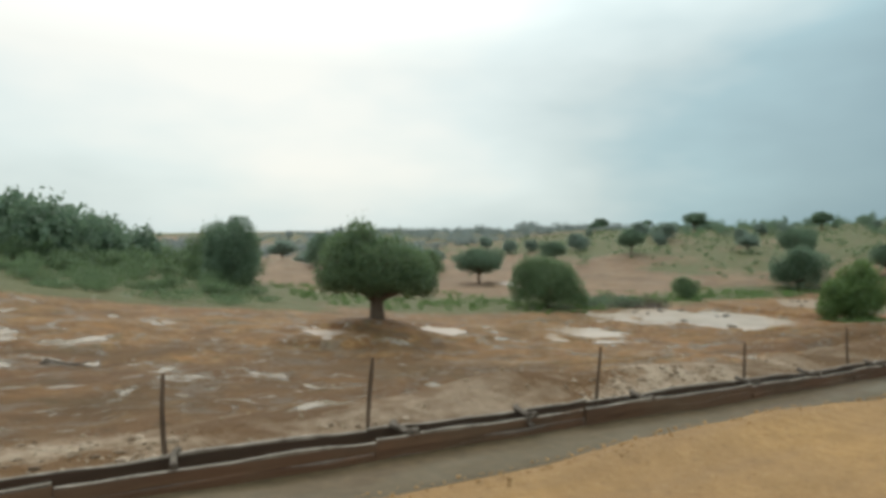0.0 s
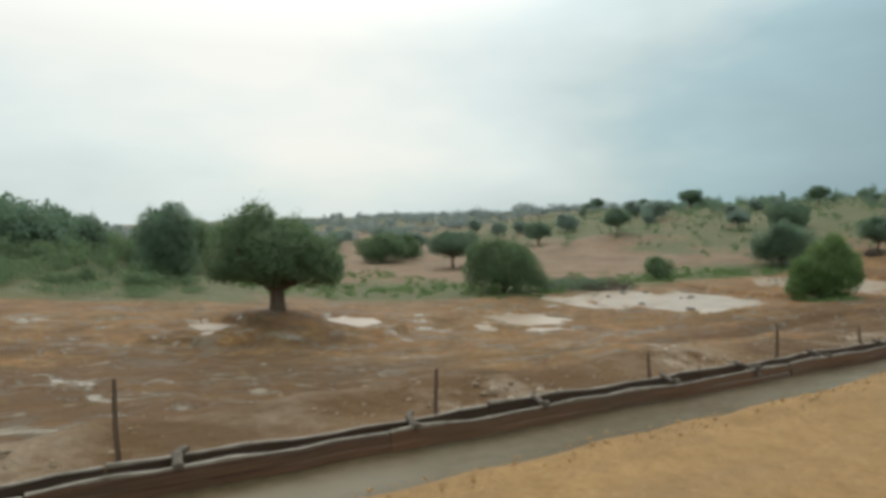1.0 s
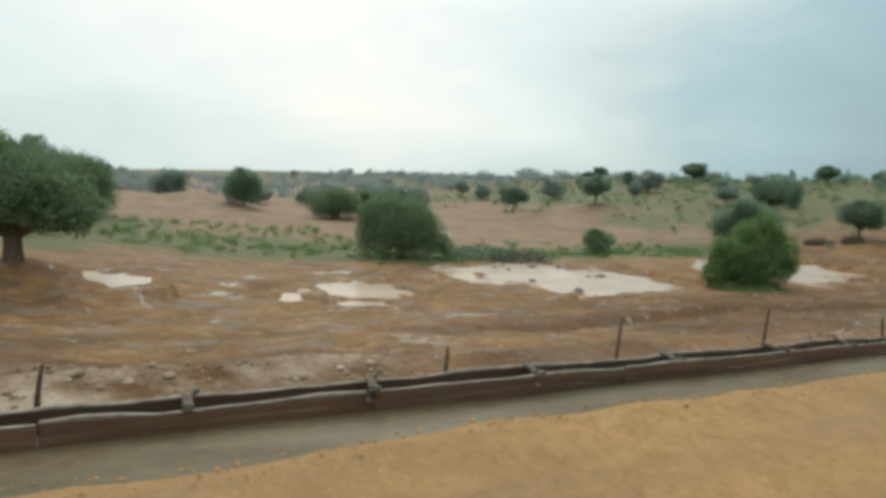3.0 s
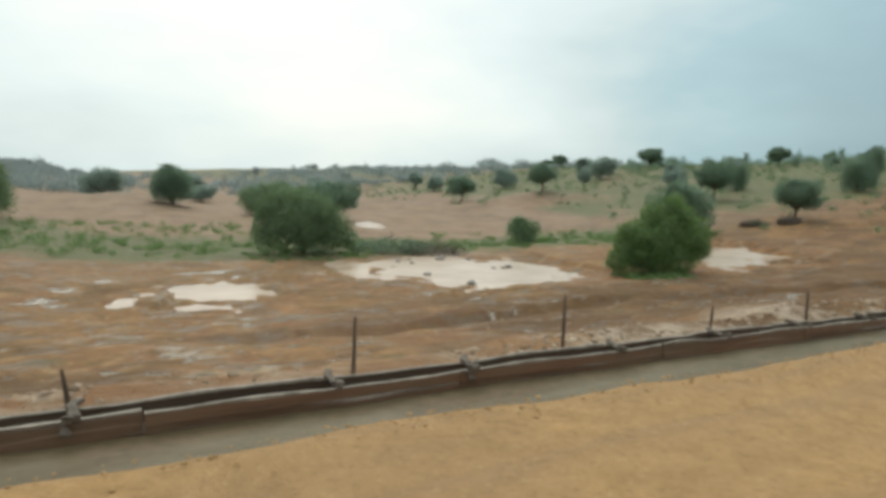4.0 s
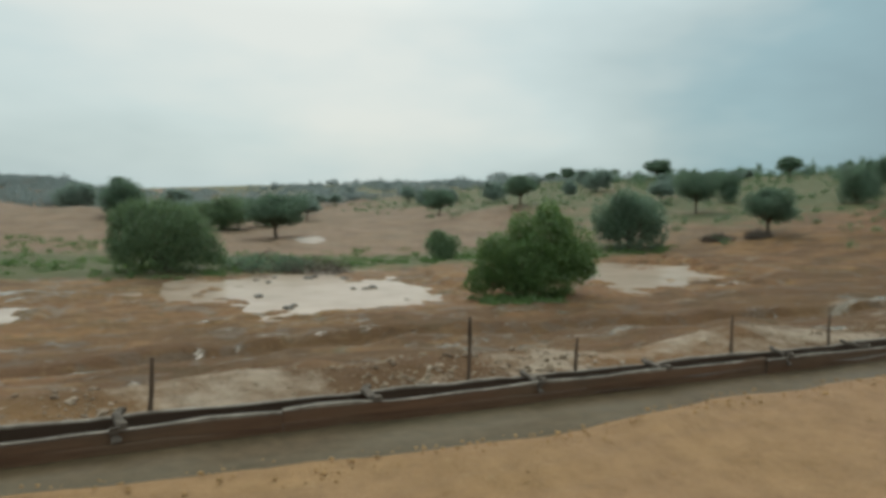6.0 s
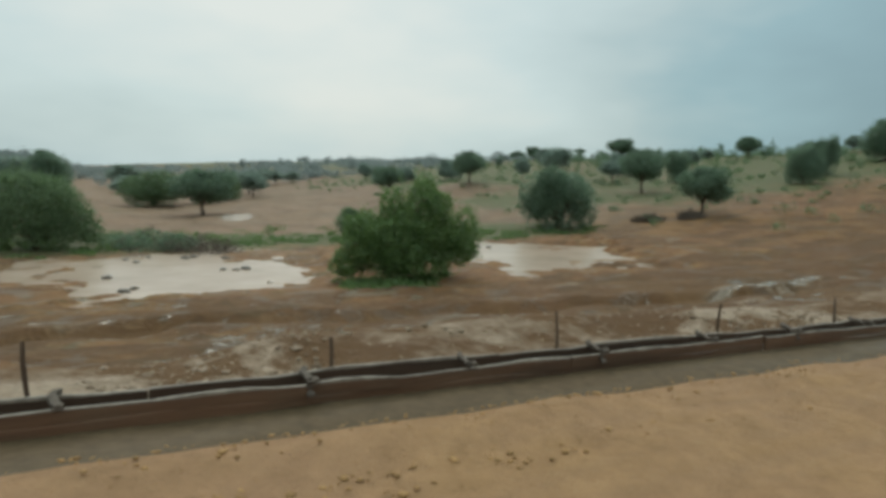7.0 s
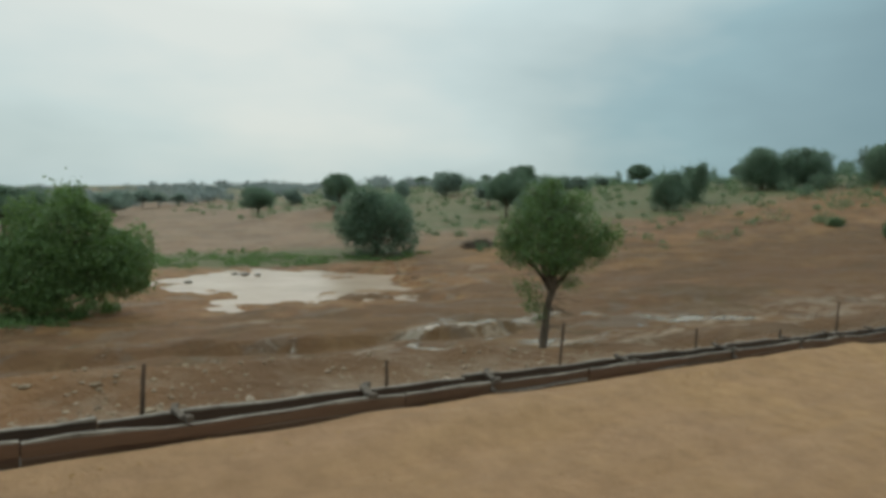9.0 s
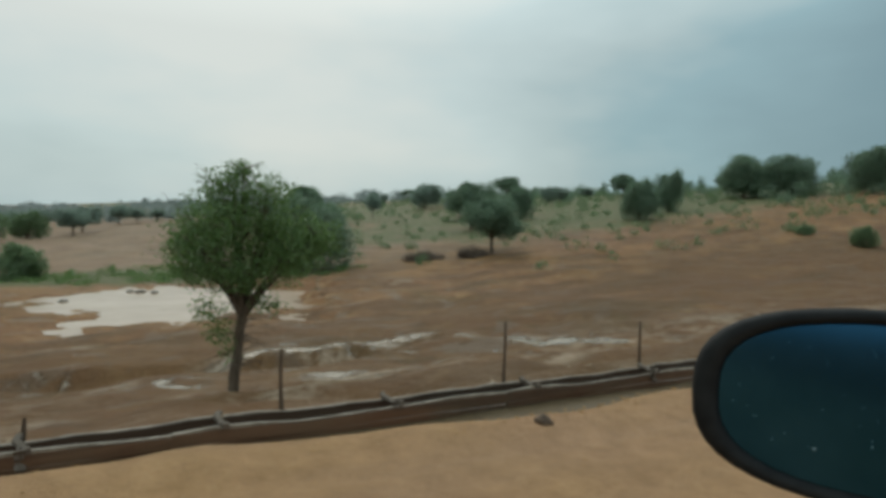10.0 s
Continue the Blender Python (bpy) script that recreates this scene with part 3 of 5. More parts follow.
def road():
    xs, vs = np.arange(-40, 150.1, 0.25), np.linspace(0, 1, 70)
    gx, gv = np.meshgrid(xs, vs, indexing="ij")
    gy = -9 + (road_edge(gx) + 9) * gv
    shoulder = road_edge(gx) - gy
    gz = grade(gx) - 0.125 + 0.035 * relief(81, gx, gy, 3.0) + 0.012 * relief(85, gx, gy, 0.5)
    gz = gz + 0.05 * np.exp(-((shoulder - 0.35) / 0.25) ** 2) * (1 + relief(88, gx, gy, 0.9)) - 0.03 * np.exp(-((shoulder - 1.6) / 0.25) ** 2)
    gz = gz + 0.05 * np.exp(-shoulder / 0.5) * smooth(77.5, 82, gx) * (1 - smooth(91.2, 95, gx)) - 0.05 * smooth(0.06, 0.0, shoulder)
    for off, wide in ((0.50, 0.09), (0.98, 0.11), (1.75, 0.10)):
        rut = (shoulder - off - 0.06 * lattice(97, gx, gx * 0, 4.0) - 0.02 * (gx - 84)) / wide
        gz = gz + (0.012 * np.exp(-((np.abs(rut) - 1.3) / 0.6) ** 2) - 0.022 * np.exp(-rut ** 2)) * smooth(76, 82, gx)
    gz[:, 0] -= 0.5
    idx = np.arange(gx.size).reshape(gx.shape)
    quads = np.stack([idx[:-1, :-1], idx[1:, :-1], idx[1:, 1:], idx[:-1, 1:]], -1).reshape(-1, 4)
    me = mesh_of("road", np.stack([gx, gy, gz], -1).reshape(-1, 3), quads, SAND)
    damp = 0.75 * smooth(48, 62, gx) + 0.15
    me.attributes.new("damp", "FLOAT", "POINT").data.foreach_set("value", damp.ravel().astype(np.float32))
    tagged(new("road", me), "ochre sand road surface with faint wheel tracks", "road", kind="structure")
    xs, vs = np.arange(-40, 150.1, 0.3), np.linspace(0, 1, 8)
    gx, gv = np.meshgrid(xs, vs, indexing="ij")
    gy = kerb_line(gx) - 1.28 + 1.055 * gv
    gz = grade(gx) - 0.155 + 0.008 * relief(91, gx, gy, 1.0) - 0.12 * smooth(0.45, 0.1, gv)
    idx = np.arange(gx.size).reshape(gx.shape)
    quads = np.stack([idx[:-1, :-1], idx[1:, :-1], idx[1:, 1:], idx[:-1, 1:]], -1).reshape(-1, 4)
    me = mesh_of("gutter", np.stack([gx, gy, gz], -1).reshape(-1, 3), quads, SCREED)
    silt = np.clip(1.1 * smooth(0.66, 0.84, gv + 0.20 * relief(95, gx, gx * 0, 0.9)) + 1.0 * smooth(50, 64, gx) + 0.5 * (1 - smooth(4, 22, gx)), 0, 1)
    me.attributes.new("silt", "FLOAT", "POINT").data.foreach_set("value", silt.ravel().astype(np.float32))
    tagged(new("gutter", me), "grey wet cement strip along the road's edge", "gutter", kind="structure")
    gy = kerb_line(gx) - 0.225 + 0.28 * gv
    gz = grade(gx) - 0.150 + 0.02 * relief(93, gx, gy, 0.6)
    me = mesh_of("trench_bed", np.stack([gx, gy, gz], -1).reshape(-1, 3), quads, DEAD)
    tagged(new("trench", me), "dark muddy slot between the kerb boards", "trench", kind="structure")


def plank(material, height, thick, seed):
    """A rough plank, 1 m long, its top edge at z = 0, bowed and chipped a little."""
    r = random.Random(seed)
    bm = bmesh.new()
    cuts = 10
    rings = []
    waves = [(r.uniform(0.6, 1.4), r.uniform(0, 6.28), r.uniform(2.0, 3.4), r.uniform(0, 6.28)) for k in range(2)]
    for i in range(cuts + 1):
        x = i / cuts - 0.5
        (p, q, m, n), (p2, q2, m2, n2) = waves
        dy = 0.013 * math.sin(6.28 * p * x + q) + 0.008 * math.sin(6.28 * m * x + n)
        dz = 0.011 * math.sin(6.28 * p2 * x + q2) + 0.007 * math.sin(6.28 * m2 * x + n2) + r.uniform(-0.003, 0.003)
        c = 0.006
        outline = [(-thick / 2, -height), (-thick / 2, -c + dz), (-thick / 2 + c, dz), (thick / 2 - c, dz), (thick / 2, -c + dz), (thick / 2, -height)]
        rings.append([bm.verts.new((x, y + dy, z)) for y, z in outline])
    for a, b in zip(rings, rings[1:]):
        for k in range(6):
            bm.faces.new((a[k], b[k], b[(k + 1) % 6], a[(k + 1) % 6]))
    bm.faces.new(rings[0])
    bm.faces.new(rings[-1][::-1])
    bmesh.ops.recalc_face_normals(bm, faces=bm.faces)
    return bm_mesh("board", bm, material)


def along(x0, x1, off, drop, tip=0.0):
    """The pose of a piece that follows the kerb from x0 to x1."""
    a = Vector((x0, kerb_line(x0) + off, grade(x0) + drop))
    b = Vector((x1, kerb_line(x1) + off, grade(x1) + drop + tip))
    turn = (b - a).to_track_quat("X", "Z").to_matrix().to_4x4()
    return Matrix.Translation((a + b) / 2) @ turn @ Matrix.Diagonal(((b - a).length, 1, 1, 1))


def kerb():
    r = random.Random(5)
    base = tagged(new("kerb_formwork"), "brown plank formwork of an unfinished kerb beside a sand road", "kerb")
    upper = [plank(PLANK, 0.082, 0.026, k) for k in range(4)]
    lower = [plank(PLANK, 0.09, 0.026, k + 10) for k in range(4)]
    # thin pale caps that paint the wet highlight along the boards' tops
    edge = [plank(LIP, 0.010, 0.029, k) for k in range(4)]
    back = [plank(PLANK_DARK, 0.20, 0.026, k + 20) for k in range(4)]
    bedge = [plank(LIP, 0.010, 0.030, k + 20) for k in range(4)]
    strut = plank(CEMENTED, 0.026, 0.052, 40)
    cleat = plank(CEMENTED, 0.05, 0.022, 41)
    x = -9.0
    while x < 112:
        length = r.uniform(1.9, 2.9)
        k, jog, rise = r.randrange(4), r.uniform(-0.014, 0.014), r.uniform(-0.014, 0.008)
        for meshes, off, drop in ((upper, -0.215, -0.012), (lower, -0.220, -0.095)):
            part("board", meshes[k], base).matrix_world = along(x, x + length - 0.008, off + jog, drop + rise, r.uniform(-0.015, 0.015))
        cap = part("board_edge", edge[k], base, "pale board edge with the wet highlight in its colour")
        cap.matrix_world = along(x, x + length - 0.012, -0.215 + jog, -0.001 + rise)
        x += length
    x = -8.2
    while x < 112:
        length = r.uniform(2.0, 3.0)
        k, jog, rise = r.randrange(4), r.uniform(-0.012, 0.012), r.uniform(-0.012, 0.008)
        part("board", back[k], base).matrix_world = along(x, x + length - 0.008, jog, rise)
        part("board_edge", bedge[k], base, "pale board edge with the wet highlight in its colour").matrix_world = along(x, x + length - 0.012, jog, 0.009 + rise)
        x += length
    # short pieces of wood that hold the two rows of boards apart
    at = -7.9
    while at < 111:
        skew = r.uniform(-0.10, 0.07)
        a = Vector((at, kerb_line(at) + 0.04, grade(at) + 0.036))
        b = Vector((at + skew, kerb_line(at) - 0.255, grade(at) + 0.022))
        turn = (b - a).to_track_quat("X", "Z").to_matrix().to_4x4()
        part("strut", strut, base, "short wooden strut").matrix_world = Matrix.Translation((a + b) / 2) @ turn @ Matrix.Diagonal(((b - a).length, r.uniform(0.8, 1.25), 1, 1))
        if r.random() < 0.35:
            c = Vector((at + skew * 1.05, kerb_line(at) - 0.248, grade(at) - 0.028))
            part("cleat", cleat, base, "short wooden cleat").matrix_world = Matrix.Translation(c) @ pose(0, 0, 0, 0, 90 + r.uniform(-12, 12), 0) @ Matrix.Diagonal((r.uniform(0.08, 0.13), 1, 1, 1))
        at += r.uniform(1.15, 1.8)


def tube(points, radii, sides=7, rough=0.0, seed=0):
    """Points and quads of a tapered limb."""
    r = random.Random(seed)
    pts = [Vector(p) for p in points]
    verts, quads = [], []
    for i, p in enumerate(pts):
        way = (pts[min(i + 1, len(pts) - 1)] - pts[max(i - 1, 0)]).normalized()
        side = way.orthogonal().normalized()
        for k in range(sides):
            q = Matrix.Rotation(2 * math.pi * k / sides, 3, way) @ side
            verts.append(p + q * radii[i] * (1 + r.uniform(-rough, rough)))
        if i:
            o = (i - 1) * sides
            quads += [(o + k, o + (k + 1) % sides, o + sides + (k + 1) % sides, o + sides + k) for k in range(sides)]
    return [tuple(v) for v in verts], quads


def join(pieces):
    verts, quads = [], []
    for v, q in pieces:
        o = len(verts)
        verts += v
        quads += [tuple(i + o for i in f) for f in q]
    return verts, quads


STAKES_X = [0.68, 2.14, 4.6, 7.07, 9.54, 11.8, 14.33, 16.5, 18.5, 20.35, 22.5, 24.7, 27.3, 30.1, 31.99, 34.18, 36.7, 38.6, 40.72, 42.8, 44.7, 46.58, 48.82, 50.3,
            52.6, 54.9, 57.3, 58.4, 60.4, 62.0, 63.3, 65.2, 67.33, 69.46, 71.5, 73.2, 75.4, 77.9, 80.0, 80.25, 82.0, 83.86, 85.85, 88.15, 90.05, 91.7, 93.85, 95.8, 98.1, 100.2, 102.4, 104.9]
STAKES_H = [0.52, 0.55, 0.50, 0.42, 0.50, 0.35, 0.24, 0.40, 0.22, 0.18, 0.30, 0.28, 0.25, 0.20, 0.38, 0.42, 0.22, 0.42, 0.50, 0.28, 0.34, 0.36, 0.36, 0.36,
            0.35, 0.35, 0.52, 0.28, 0.40, 0.33, 0.36, 0.24, 0.32, 0.31, 0.28, 0.24, 0.30, 0.28, 0.14, 0.45, 0.32, 0.20, 0.42, 0.22, 0.13, 0.45, 0.57, 0.50, 0.40, 0.4, 0.35, 0.4]


def stakes():
    r = random.Random(8)
    for x, h in zip(STAKES_X, STAKES_H):
        y, z = kerb_line(x) + 0.07, grade(x)
        lx, ly = r.uniform(-0.04, 0.04), r.uniform(-0.05, 0.05)
        n = 5
        bend = r.uniform(-0.02, 0.02)
        pts = [(lx * k / n + bend * math.sin(3 * k / n), ly * k / n, -0.20 + (h + 0.20) * k / n) for k in range(n + 1)]
        v, q = tube(pts, [0.019, 0.018, 0.017, 0.016, 0.015, 0.012], 6, 0.18, int(x * 10))
        q.append((30, 31, 32, 33))
        ob = new("stake", mesh_of("stake", v, q, STICK))
        ob.location = (x, y, z)
        kind = "short" if h < 0.27 else "tall"
        tagged(ob, f"{kind} rough wooden stake driven in behind the kerb boards", "stake", "stakes along the kerb")


# ---- trees and bushes ----
def leaves(seed, lobes, count, size, flat=0.5, core=0.25):
    """Small leaf sprays over and inside ellipsoid lobes (x, y, z, rx, ry, rz), as quads."""
    g = np.random.default_rng(seed)
    lobes = np.array(lobes, dtype=float)
    weight = (lobes[:, 3] * lobes[:, 4] + lobes[:, 3] * lobes[:, 5] + lobes[:, 4] * lobes[:, 5])
    pick = g.choice(len(lobes), count, p=weight / weight.sum())
    way = g.normal(size=(count, 3))
    way /= np.linalg.norm(way, axis=1)[:, None]
    bumpy = 1 + 0.16 * np.sin(5 * way[:, 0] + 2.1 * pick + seed) * np.cos(4 * way[:, 2] - pick) + 0.10 * np.sin(9 * way[:, 1] + pick * 1.3 + 7 * way[:, 2])
    knobs = g.normal(size=(len(lobes), 16, 3))
    knobs /= np.linalg.norm(knobs, axis=2)[:, :, None]
    close = np.einsum("ni,nki->nk", way, knobs[pick]).max(axis=1)
    bumpy = bumpy * (0.90 + 0.24 * smooth(0.72, 0.99, close))
    depth = np.where(g.random(count) < core, g.uniform(0.3, 0.85, count), g.uniform(0.84, 1.06, count))
    depth = np.where(g.random(count) < 0.10, g.uniform(1.0, 1.28, count), depth)
    c = lobes[pick, :3] + way * lobes[pick, 3:] * (depth * bumpy)[:, None]
    normal = way * (1 - flat) + g.normal(size=(count, 3)) * 0.75
    normal /= np.linalg.norm(normal, axis=1)[:, None]
    helper = g.normal(size=(count, 3))
    a = np.cross(normal, helper)
    a /= np.linalg.norm(a, axis=1)[:, None]
    b = np.cross(normal, a)
    s = size * g.uniform(0.55, 1.35, count)[:, None]
    keep = c[:, 2] > 0.02
    c, a, b, s, normal = c[keep], a[keep], b[keep], s[keep], normal[keep]
    v = np.stack([c - a * s, c - b * s * 0.55 + normal * s * 0.15, c + a * s, c + b * s * 0.55 + normal * s * 0.15], 1).reshape(-1, 3)
    return v, np.arange(len(v)).reshape(-1, 4)


def limbs(seed, lobes, foot, trunk_r, fork_z, lean=(0, 0)):
    """A tapered trunk that forks into limbs, one to each lobe, with twigs."""
    r = random.Random(seed)
    fork = Vector((lean[0], lean[1], fork_z))
    pieces = []
    pts = [(foot[0] + (fork.x - foot[0]) * k / 5 + r.uniform(-0.04, 0.04), foot[1] + (fork.y - foot[1]) * k / 5 + r.uniform(-0.04, 0.04), -0.35 + (fork_z + 0.35) * k / 5) for k in range(6)]
    pieces.append(tube(pts, [trunk_r * s for s in (1.35, 1.12, 1.0, 0.92, 0.88, 0.9)], 10, 0.10, seed))
    for i, (x, y, z, rx, ry, rz) in enumerate(lobes):
        end = Vector((x, y, z + rz * 0.35))
        mid = fork.lerp(end, 0.5) + Vector((r.uniform(-0.3, 0.3) * rx * 0.4, r.uniform(-0.3, 0.3) * ry * 0.4, -0.05 * rz))
        pieces.append(tube([fork - Vector((0, 0, 0.12)), fork.lerp(mid, 0.5), mid, mid.lerp(end, 0.6), end], [trunk_r * s for s in (0.62, 0.5, 0.36, 0.22, 0.08)], 7, 0.1, seed + i))
        for k in range(5):
            start = mid.lerp(end, r.uniform(0.0, 0.7))
            tip = Vector((x + r.uniform(-0.8, 0.8) * rx, y + r.uniform(-0.8, 0.8) * ry, z + r.uniform(-0.3, 0.8) * rz))
            pieces.append(tube([start, start.lerp(tip, 0.5) + Vector((0, 0, 0.08)), tip], [trunk_r * s for s in (0.2, 0.12, 0.03)], 5, 0.1, seed + k))
    return pieces


def woody(pieces, base, split):
    """The trunk and, where they can be told apart, each limb with its twigs as a part."""
    if not split:
        v, q = join(pieces)
        part("trunk", mesh_of("trunk", v, q, BARK), base)
        return
    trunk = part("trunk", mesh_of("trunk", *pieces[0], BARK), base)
    for k in range(1, len(pieces), 6):
        v, q = join(pieces[k:k + 6])
        part("limb", mesh_of("limb", v, q, BARK), trunk)


def tree(name, seed, lobes, count, size, leaf, trunk_r, fork_z, lean=(0, 0), core=0.25, split=False):
    """A tree or bush at the origin: an Empty with a trunk and a crown."""
    base = new(name)
    woody(limbs(seed, lobes, (0, 0), trunk_r, fork_z, lean), base, split)
    v, q = leaves(seed, lobes, count, size, core=core)
    part("crown", mesh_of("crown", v, q, leaf, smooth=False), base)
    return base


def stand(ob, x, y, turn=0.0, wide=1.0, high=1.0, sink=0.1):
    z = float(land(np.array([float(x)]), np.array([float(y)]))[0]) - sink
    m = pose(x, y, z, 0, 0, turn) @ Matrix.Diagonal((wide, wide, high, 1))
    return m


def round_lobes(seed, w, h, n=9, low=0.0):
    """Uneven lobes of a rounded crown of width w and height h, from the height low up."""
    r = random.Random(seed)
    tall = h - low
    lean = r.uniform(-0.08, 0.08) * w
    out = [(lean, 0, low + tall * 0.46, w * 0.29, w * 0.29, tall * 0.40)]
    for k in range(n):
        a = 2 * math.pi * k / n + r.uniform(-0.35, 0.35)
        d, z = w * r.uniform(0.20, 0.33), low + tall * r.uniform(0.20, 0.66)
        s = w * r.uniform(0.12, 0.21)
        out.append((d * math.cos(a), d * math.sin(a), z, s, s, min(tall * r.uniform(0.16, 0.28), z - low + 0.1 * tall)))
    for k in range(5):
        a, d = r.uniform(0, 6.28), w * r.uniform(0.05, 0.24)
        s = w * r.uniform(0.09, 0.15)
        out.append((lean + d * math.cos(a), d * math.sin(a), low + tall * r.uniform(0.70, 0.88) - 0.25 * d * tall / w, s, s, tall * r.uniform(0.10, 0.17)))
    return out


def main_trees():
    big = tree("tree", 11, [(-1.5, 0, 5.5, 1.9, 2.2, 2.3), (-3.0, 0.3, 4.9, 1.5, 1.8, 2.1), (0.9, -0.3, 5.0, 1.8, 2.1, 2.2), (3.3, 0.2, 3.9, 1.5, 1.8, 1.7), (-0.2, 1.7, 4.3, 2.4, 2.0, 1.9), (-2.6, -0.3, 3.3, 1.7, 1.7, 1.0), (2.8, -0.4, 3.1, 1.8, 1.7, 1.0), (0.2, -1.6, 3.3, 2.2, 1.6, 1.0),
                            (0.2, -1.9, 4.3, 2.3, 1.9, 1.7), (-1.4, 0.2, 7.2, 1.2, 1.2, 0.8), (-3.7, 0, 3.5, 0.95, 1.1, 1.0), (4.2, 0, 3.0, 0.85, 1.1, 1.1), (2.2, -0.4, 4.9, 1.3, 1.5, 1.2), (-2.7, -0.8, 6.4, 1.1, 1.2, 0.9), (-3.0, -2.2, 4.6, 1.5, 1.5, 1.9), (-3.4, -2.4, 3.4, 1.2, 1.2, 0.9), (3.0, 2.0, 3.5, 1.5, 1.5, 1.3)], 46000, 0.105, LEAF, 0.60, 1.7, split=True)
    big.matrix_world = stand(big, 23.2, 48.1, -31, 0.98, 0.98)
    tagged(big, "large spreading green tree with a thick short trunk", "tree", "field trees")
    bush = tree("bush", 12, [(1.9, 0, 4.5, 1.6, 1.8, 2.3), (1.8, 0.1, 6.3, 0.95, 1.1, 1.0), (2.8, 0.3, 5.5, 0.85, 1.0, 0.9), (-0.4, 0.1, 5.0, 0.85, 1.0, 1.6), (0.2, -1.0, 3.2, 2.1, 1.4, 2.0), (0.3, 1.5, 3.2, 2.2, 1.6, 2.2), (-2.1, 0, 3.5, 1.25, 1.6, 1.4), (-2.6, -0.2, 2.2, 1.5, 1.6, 1.3),
                             (-3.7, -0.2, 1.5, 0.85, 1.0, 0.9), (4.7, 0.7, 3.5, 1.15, 1.4, 1.6), (4.4, 0.5, 2.4, 1.2, 1.3, 1.0), (3.1, 0.7, 3.0, 1.4, 1.6, 1.6), (0.9, -0.6, 1.7, 2.5, 1.4, 1.3), (-3.0, 0.1, 4.0, 0.7, 0.8, 0.7)], 42000, 0.10, LEAF_BRIGHT, 0.24, 0.9, split=True)
    bush.matrix_world = stand(bush, 82.3, 40.3, -16, 1.0, 1.0)
    tagged(bush, "big bright green bush with uneven top near a pool", "bush", "field bushes")
    thorn()
    # forms that stand in several places
    wide = tree("bush", 21, [(-3.8, 0, 4.2, 1.8, 1.9, 2.6), (-1.9, 0.3, 5.0, 1.9, 2.1, 2.4), (0.6, -0.2, 5.0, 2.0, 2.1, 2.2), (2.6, 0.1, 4.1, 1.9, 2.0, 2.2), (4.4, 0, 2.8, 1.5, 1.8, 1.7), (5.5, -0.3, 1.7, 1.0, 1.4, 1.0), (2.2, -0.8, 5.0, 1.6, 1.7, 1.5), (-0.5, -2.4, 3.6, 3.2, 2.1, 2.6),
                             (0.4, 2.4, 3.7, 3.4, 2.1, 2.7), (-5.0, 0.2, 3.0, 1.3, 1.6, 2.0), (-3.3, 0, 6.3, 1.3, 1.3, 1.0), (-0.8, 0.6, 6.5, 1.2, 1.4, 0.9), (-4.9, 0, 5.2, 1.0, 1.2, 1.0), (-3.2, -1.2, 2.2, 2.0, 1.5, 1.5), (2.6, -1.3, 1.9, 2.2, 1.5, 1.5)], 38000, 0.12, LEAF, 0.30, 1.0)
    wide.matrix_world = stand(wide, 59.3, 68.5, -20, 0.88, 0.95)
    tagged(wide, "wide dome-shaped green bush beside the pond", "bush", "field bushes")
    dome = tree("bush", 13, round_lobes(13, 9.5, 7.4, 11), 24000, 0.125, LEAF, 0.24, 0.8)
    egg = tree("bush", 14, round_lobes(14, 8.6, 8.0, 9), 22000, 0.125, LEAF_DARK, 0.24, 0.9)
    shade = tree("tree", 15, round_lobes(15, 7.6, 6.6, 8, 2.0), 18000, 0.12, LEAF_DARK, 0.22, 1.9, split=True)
    block = tree("tree", 16, [(0, 0, 4.4, 2.3, 2.3, 2.6), (-1.5, 0.5, 6.3, 1.4, 1.4, 1.3), (1.3, -0.3, 7.0, 1.4, 1.4, 1.2), (0.2, 0.6, 7.7, 0.8, 0.8, 0.6), (2.4, 0.1, 5.4, 1.1, 1.2, 1.0), (-2.6, -0.2, 4.9, 0.9, 1.1, 0.9), (-1.8, 0, 3.0, 1.7, 1.9, 2.0), (1.9, 0.2, 3.0, 1.6, 1.9, 2.1), (0.2, -1.7, 4.2, 2.0, 1.6, 2.6), (0, 1.7, 4.2, 2.0, 1.6, 2.6)], 20000, 0.13, LEAF_DARK, 0.3, 1.2)
    umbrella = tree("tree", 17, [(0.3, 0, 4.5, 1.7, 1.7, 0.8), (-1.6, 0.4, 4.1, 1.3, 1.4, 0.7), (1.8, -0.3, 3.9, 1.2, 1.4, 0.7), (0.2, 1.4, 4.3, 1.3, 1.2, 0.6), (0, -1.4, 4.3, 1.3, 1.2, 0.6), (-0.6, 0, 5.0, 0.8, 0.8, 0.4), (2.4, 0.5, 3.3, 0.7, 0.8, 0.5)], 3600, 0.17, LEAF_DARK, 0.13, 2.9)
    low = tree("bush", 18, round_lobes(18, 5.2, 3.8, 7), 6500, 0.13, LEAF, 0.10, 0.35)
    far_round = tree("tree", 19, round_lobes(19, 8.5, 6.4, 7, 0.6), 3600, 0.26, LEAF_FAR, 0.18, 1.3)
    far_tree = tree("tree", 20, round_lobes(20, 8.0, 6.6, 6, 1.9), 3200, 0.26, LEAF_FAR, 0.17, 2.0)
    used = set()

    def put(form, x, y, w, h, size, label, category, turn):
        """Stand one of the forms, made for width and height `size`, at x, y."""
        m = stand(form, x, y, turn, w / size[0], h / size[1])
        if form in used:
            ob = copy_thing(form, m @ Matrix.Diagonal([1 / k for k in form.scale] + [1]))
        else:
            used.add(form)
            ob, form.matrix_world = form, m
        tagged(ob, label, category, "field bushes" if category == "bush" else "field trees")

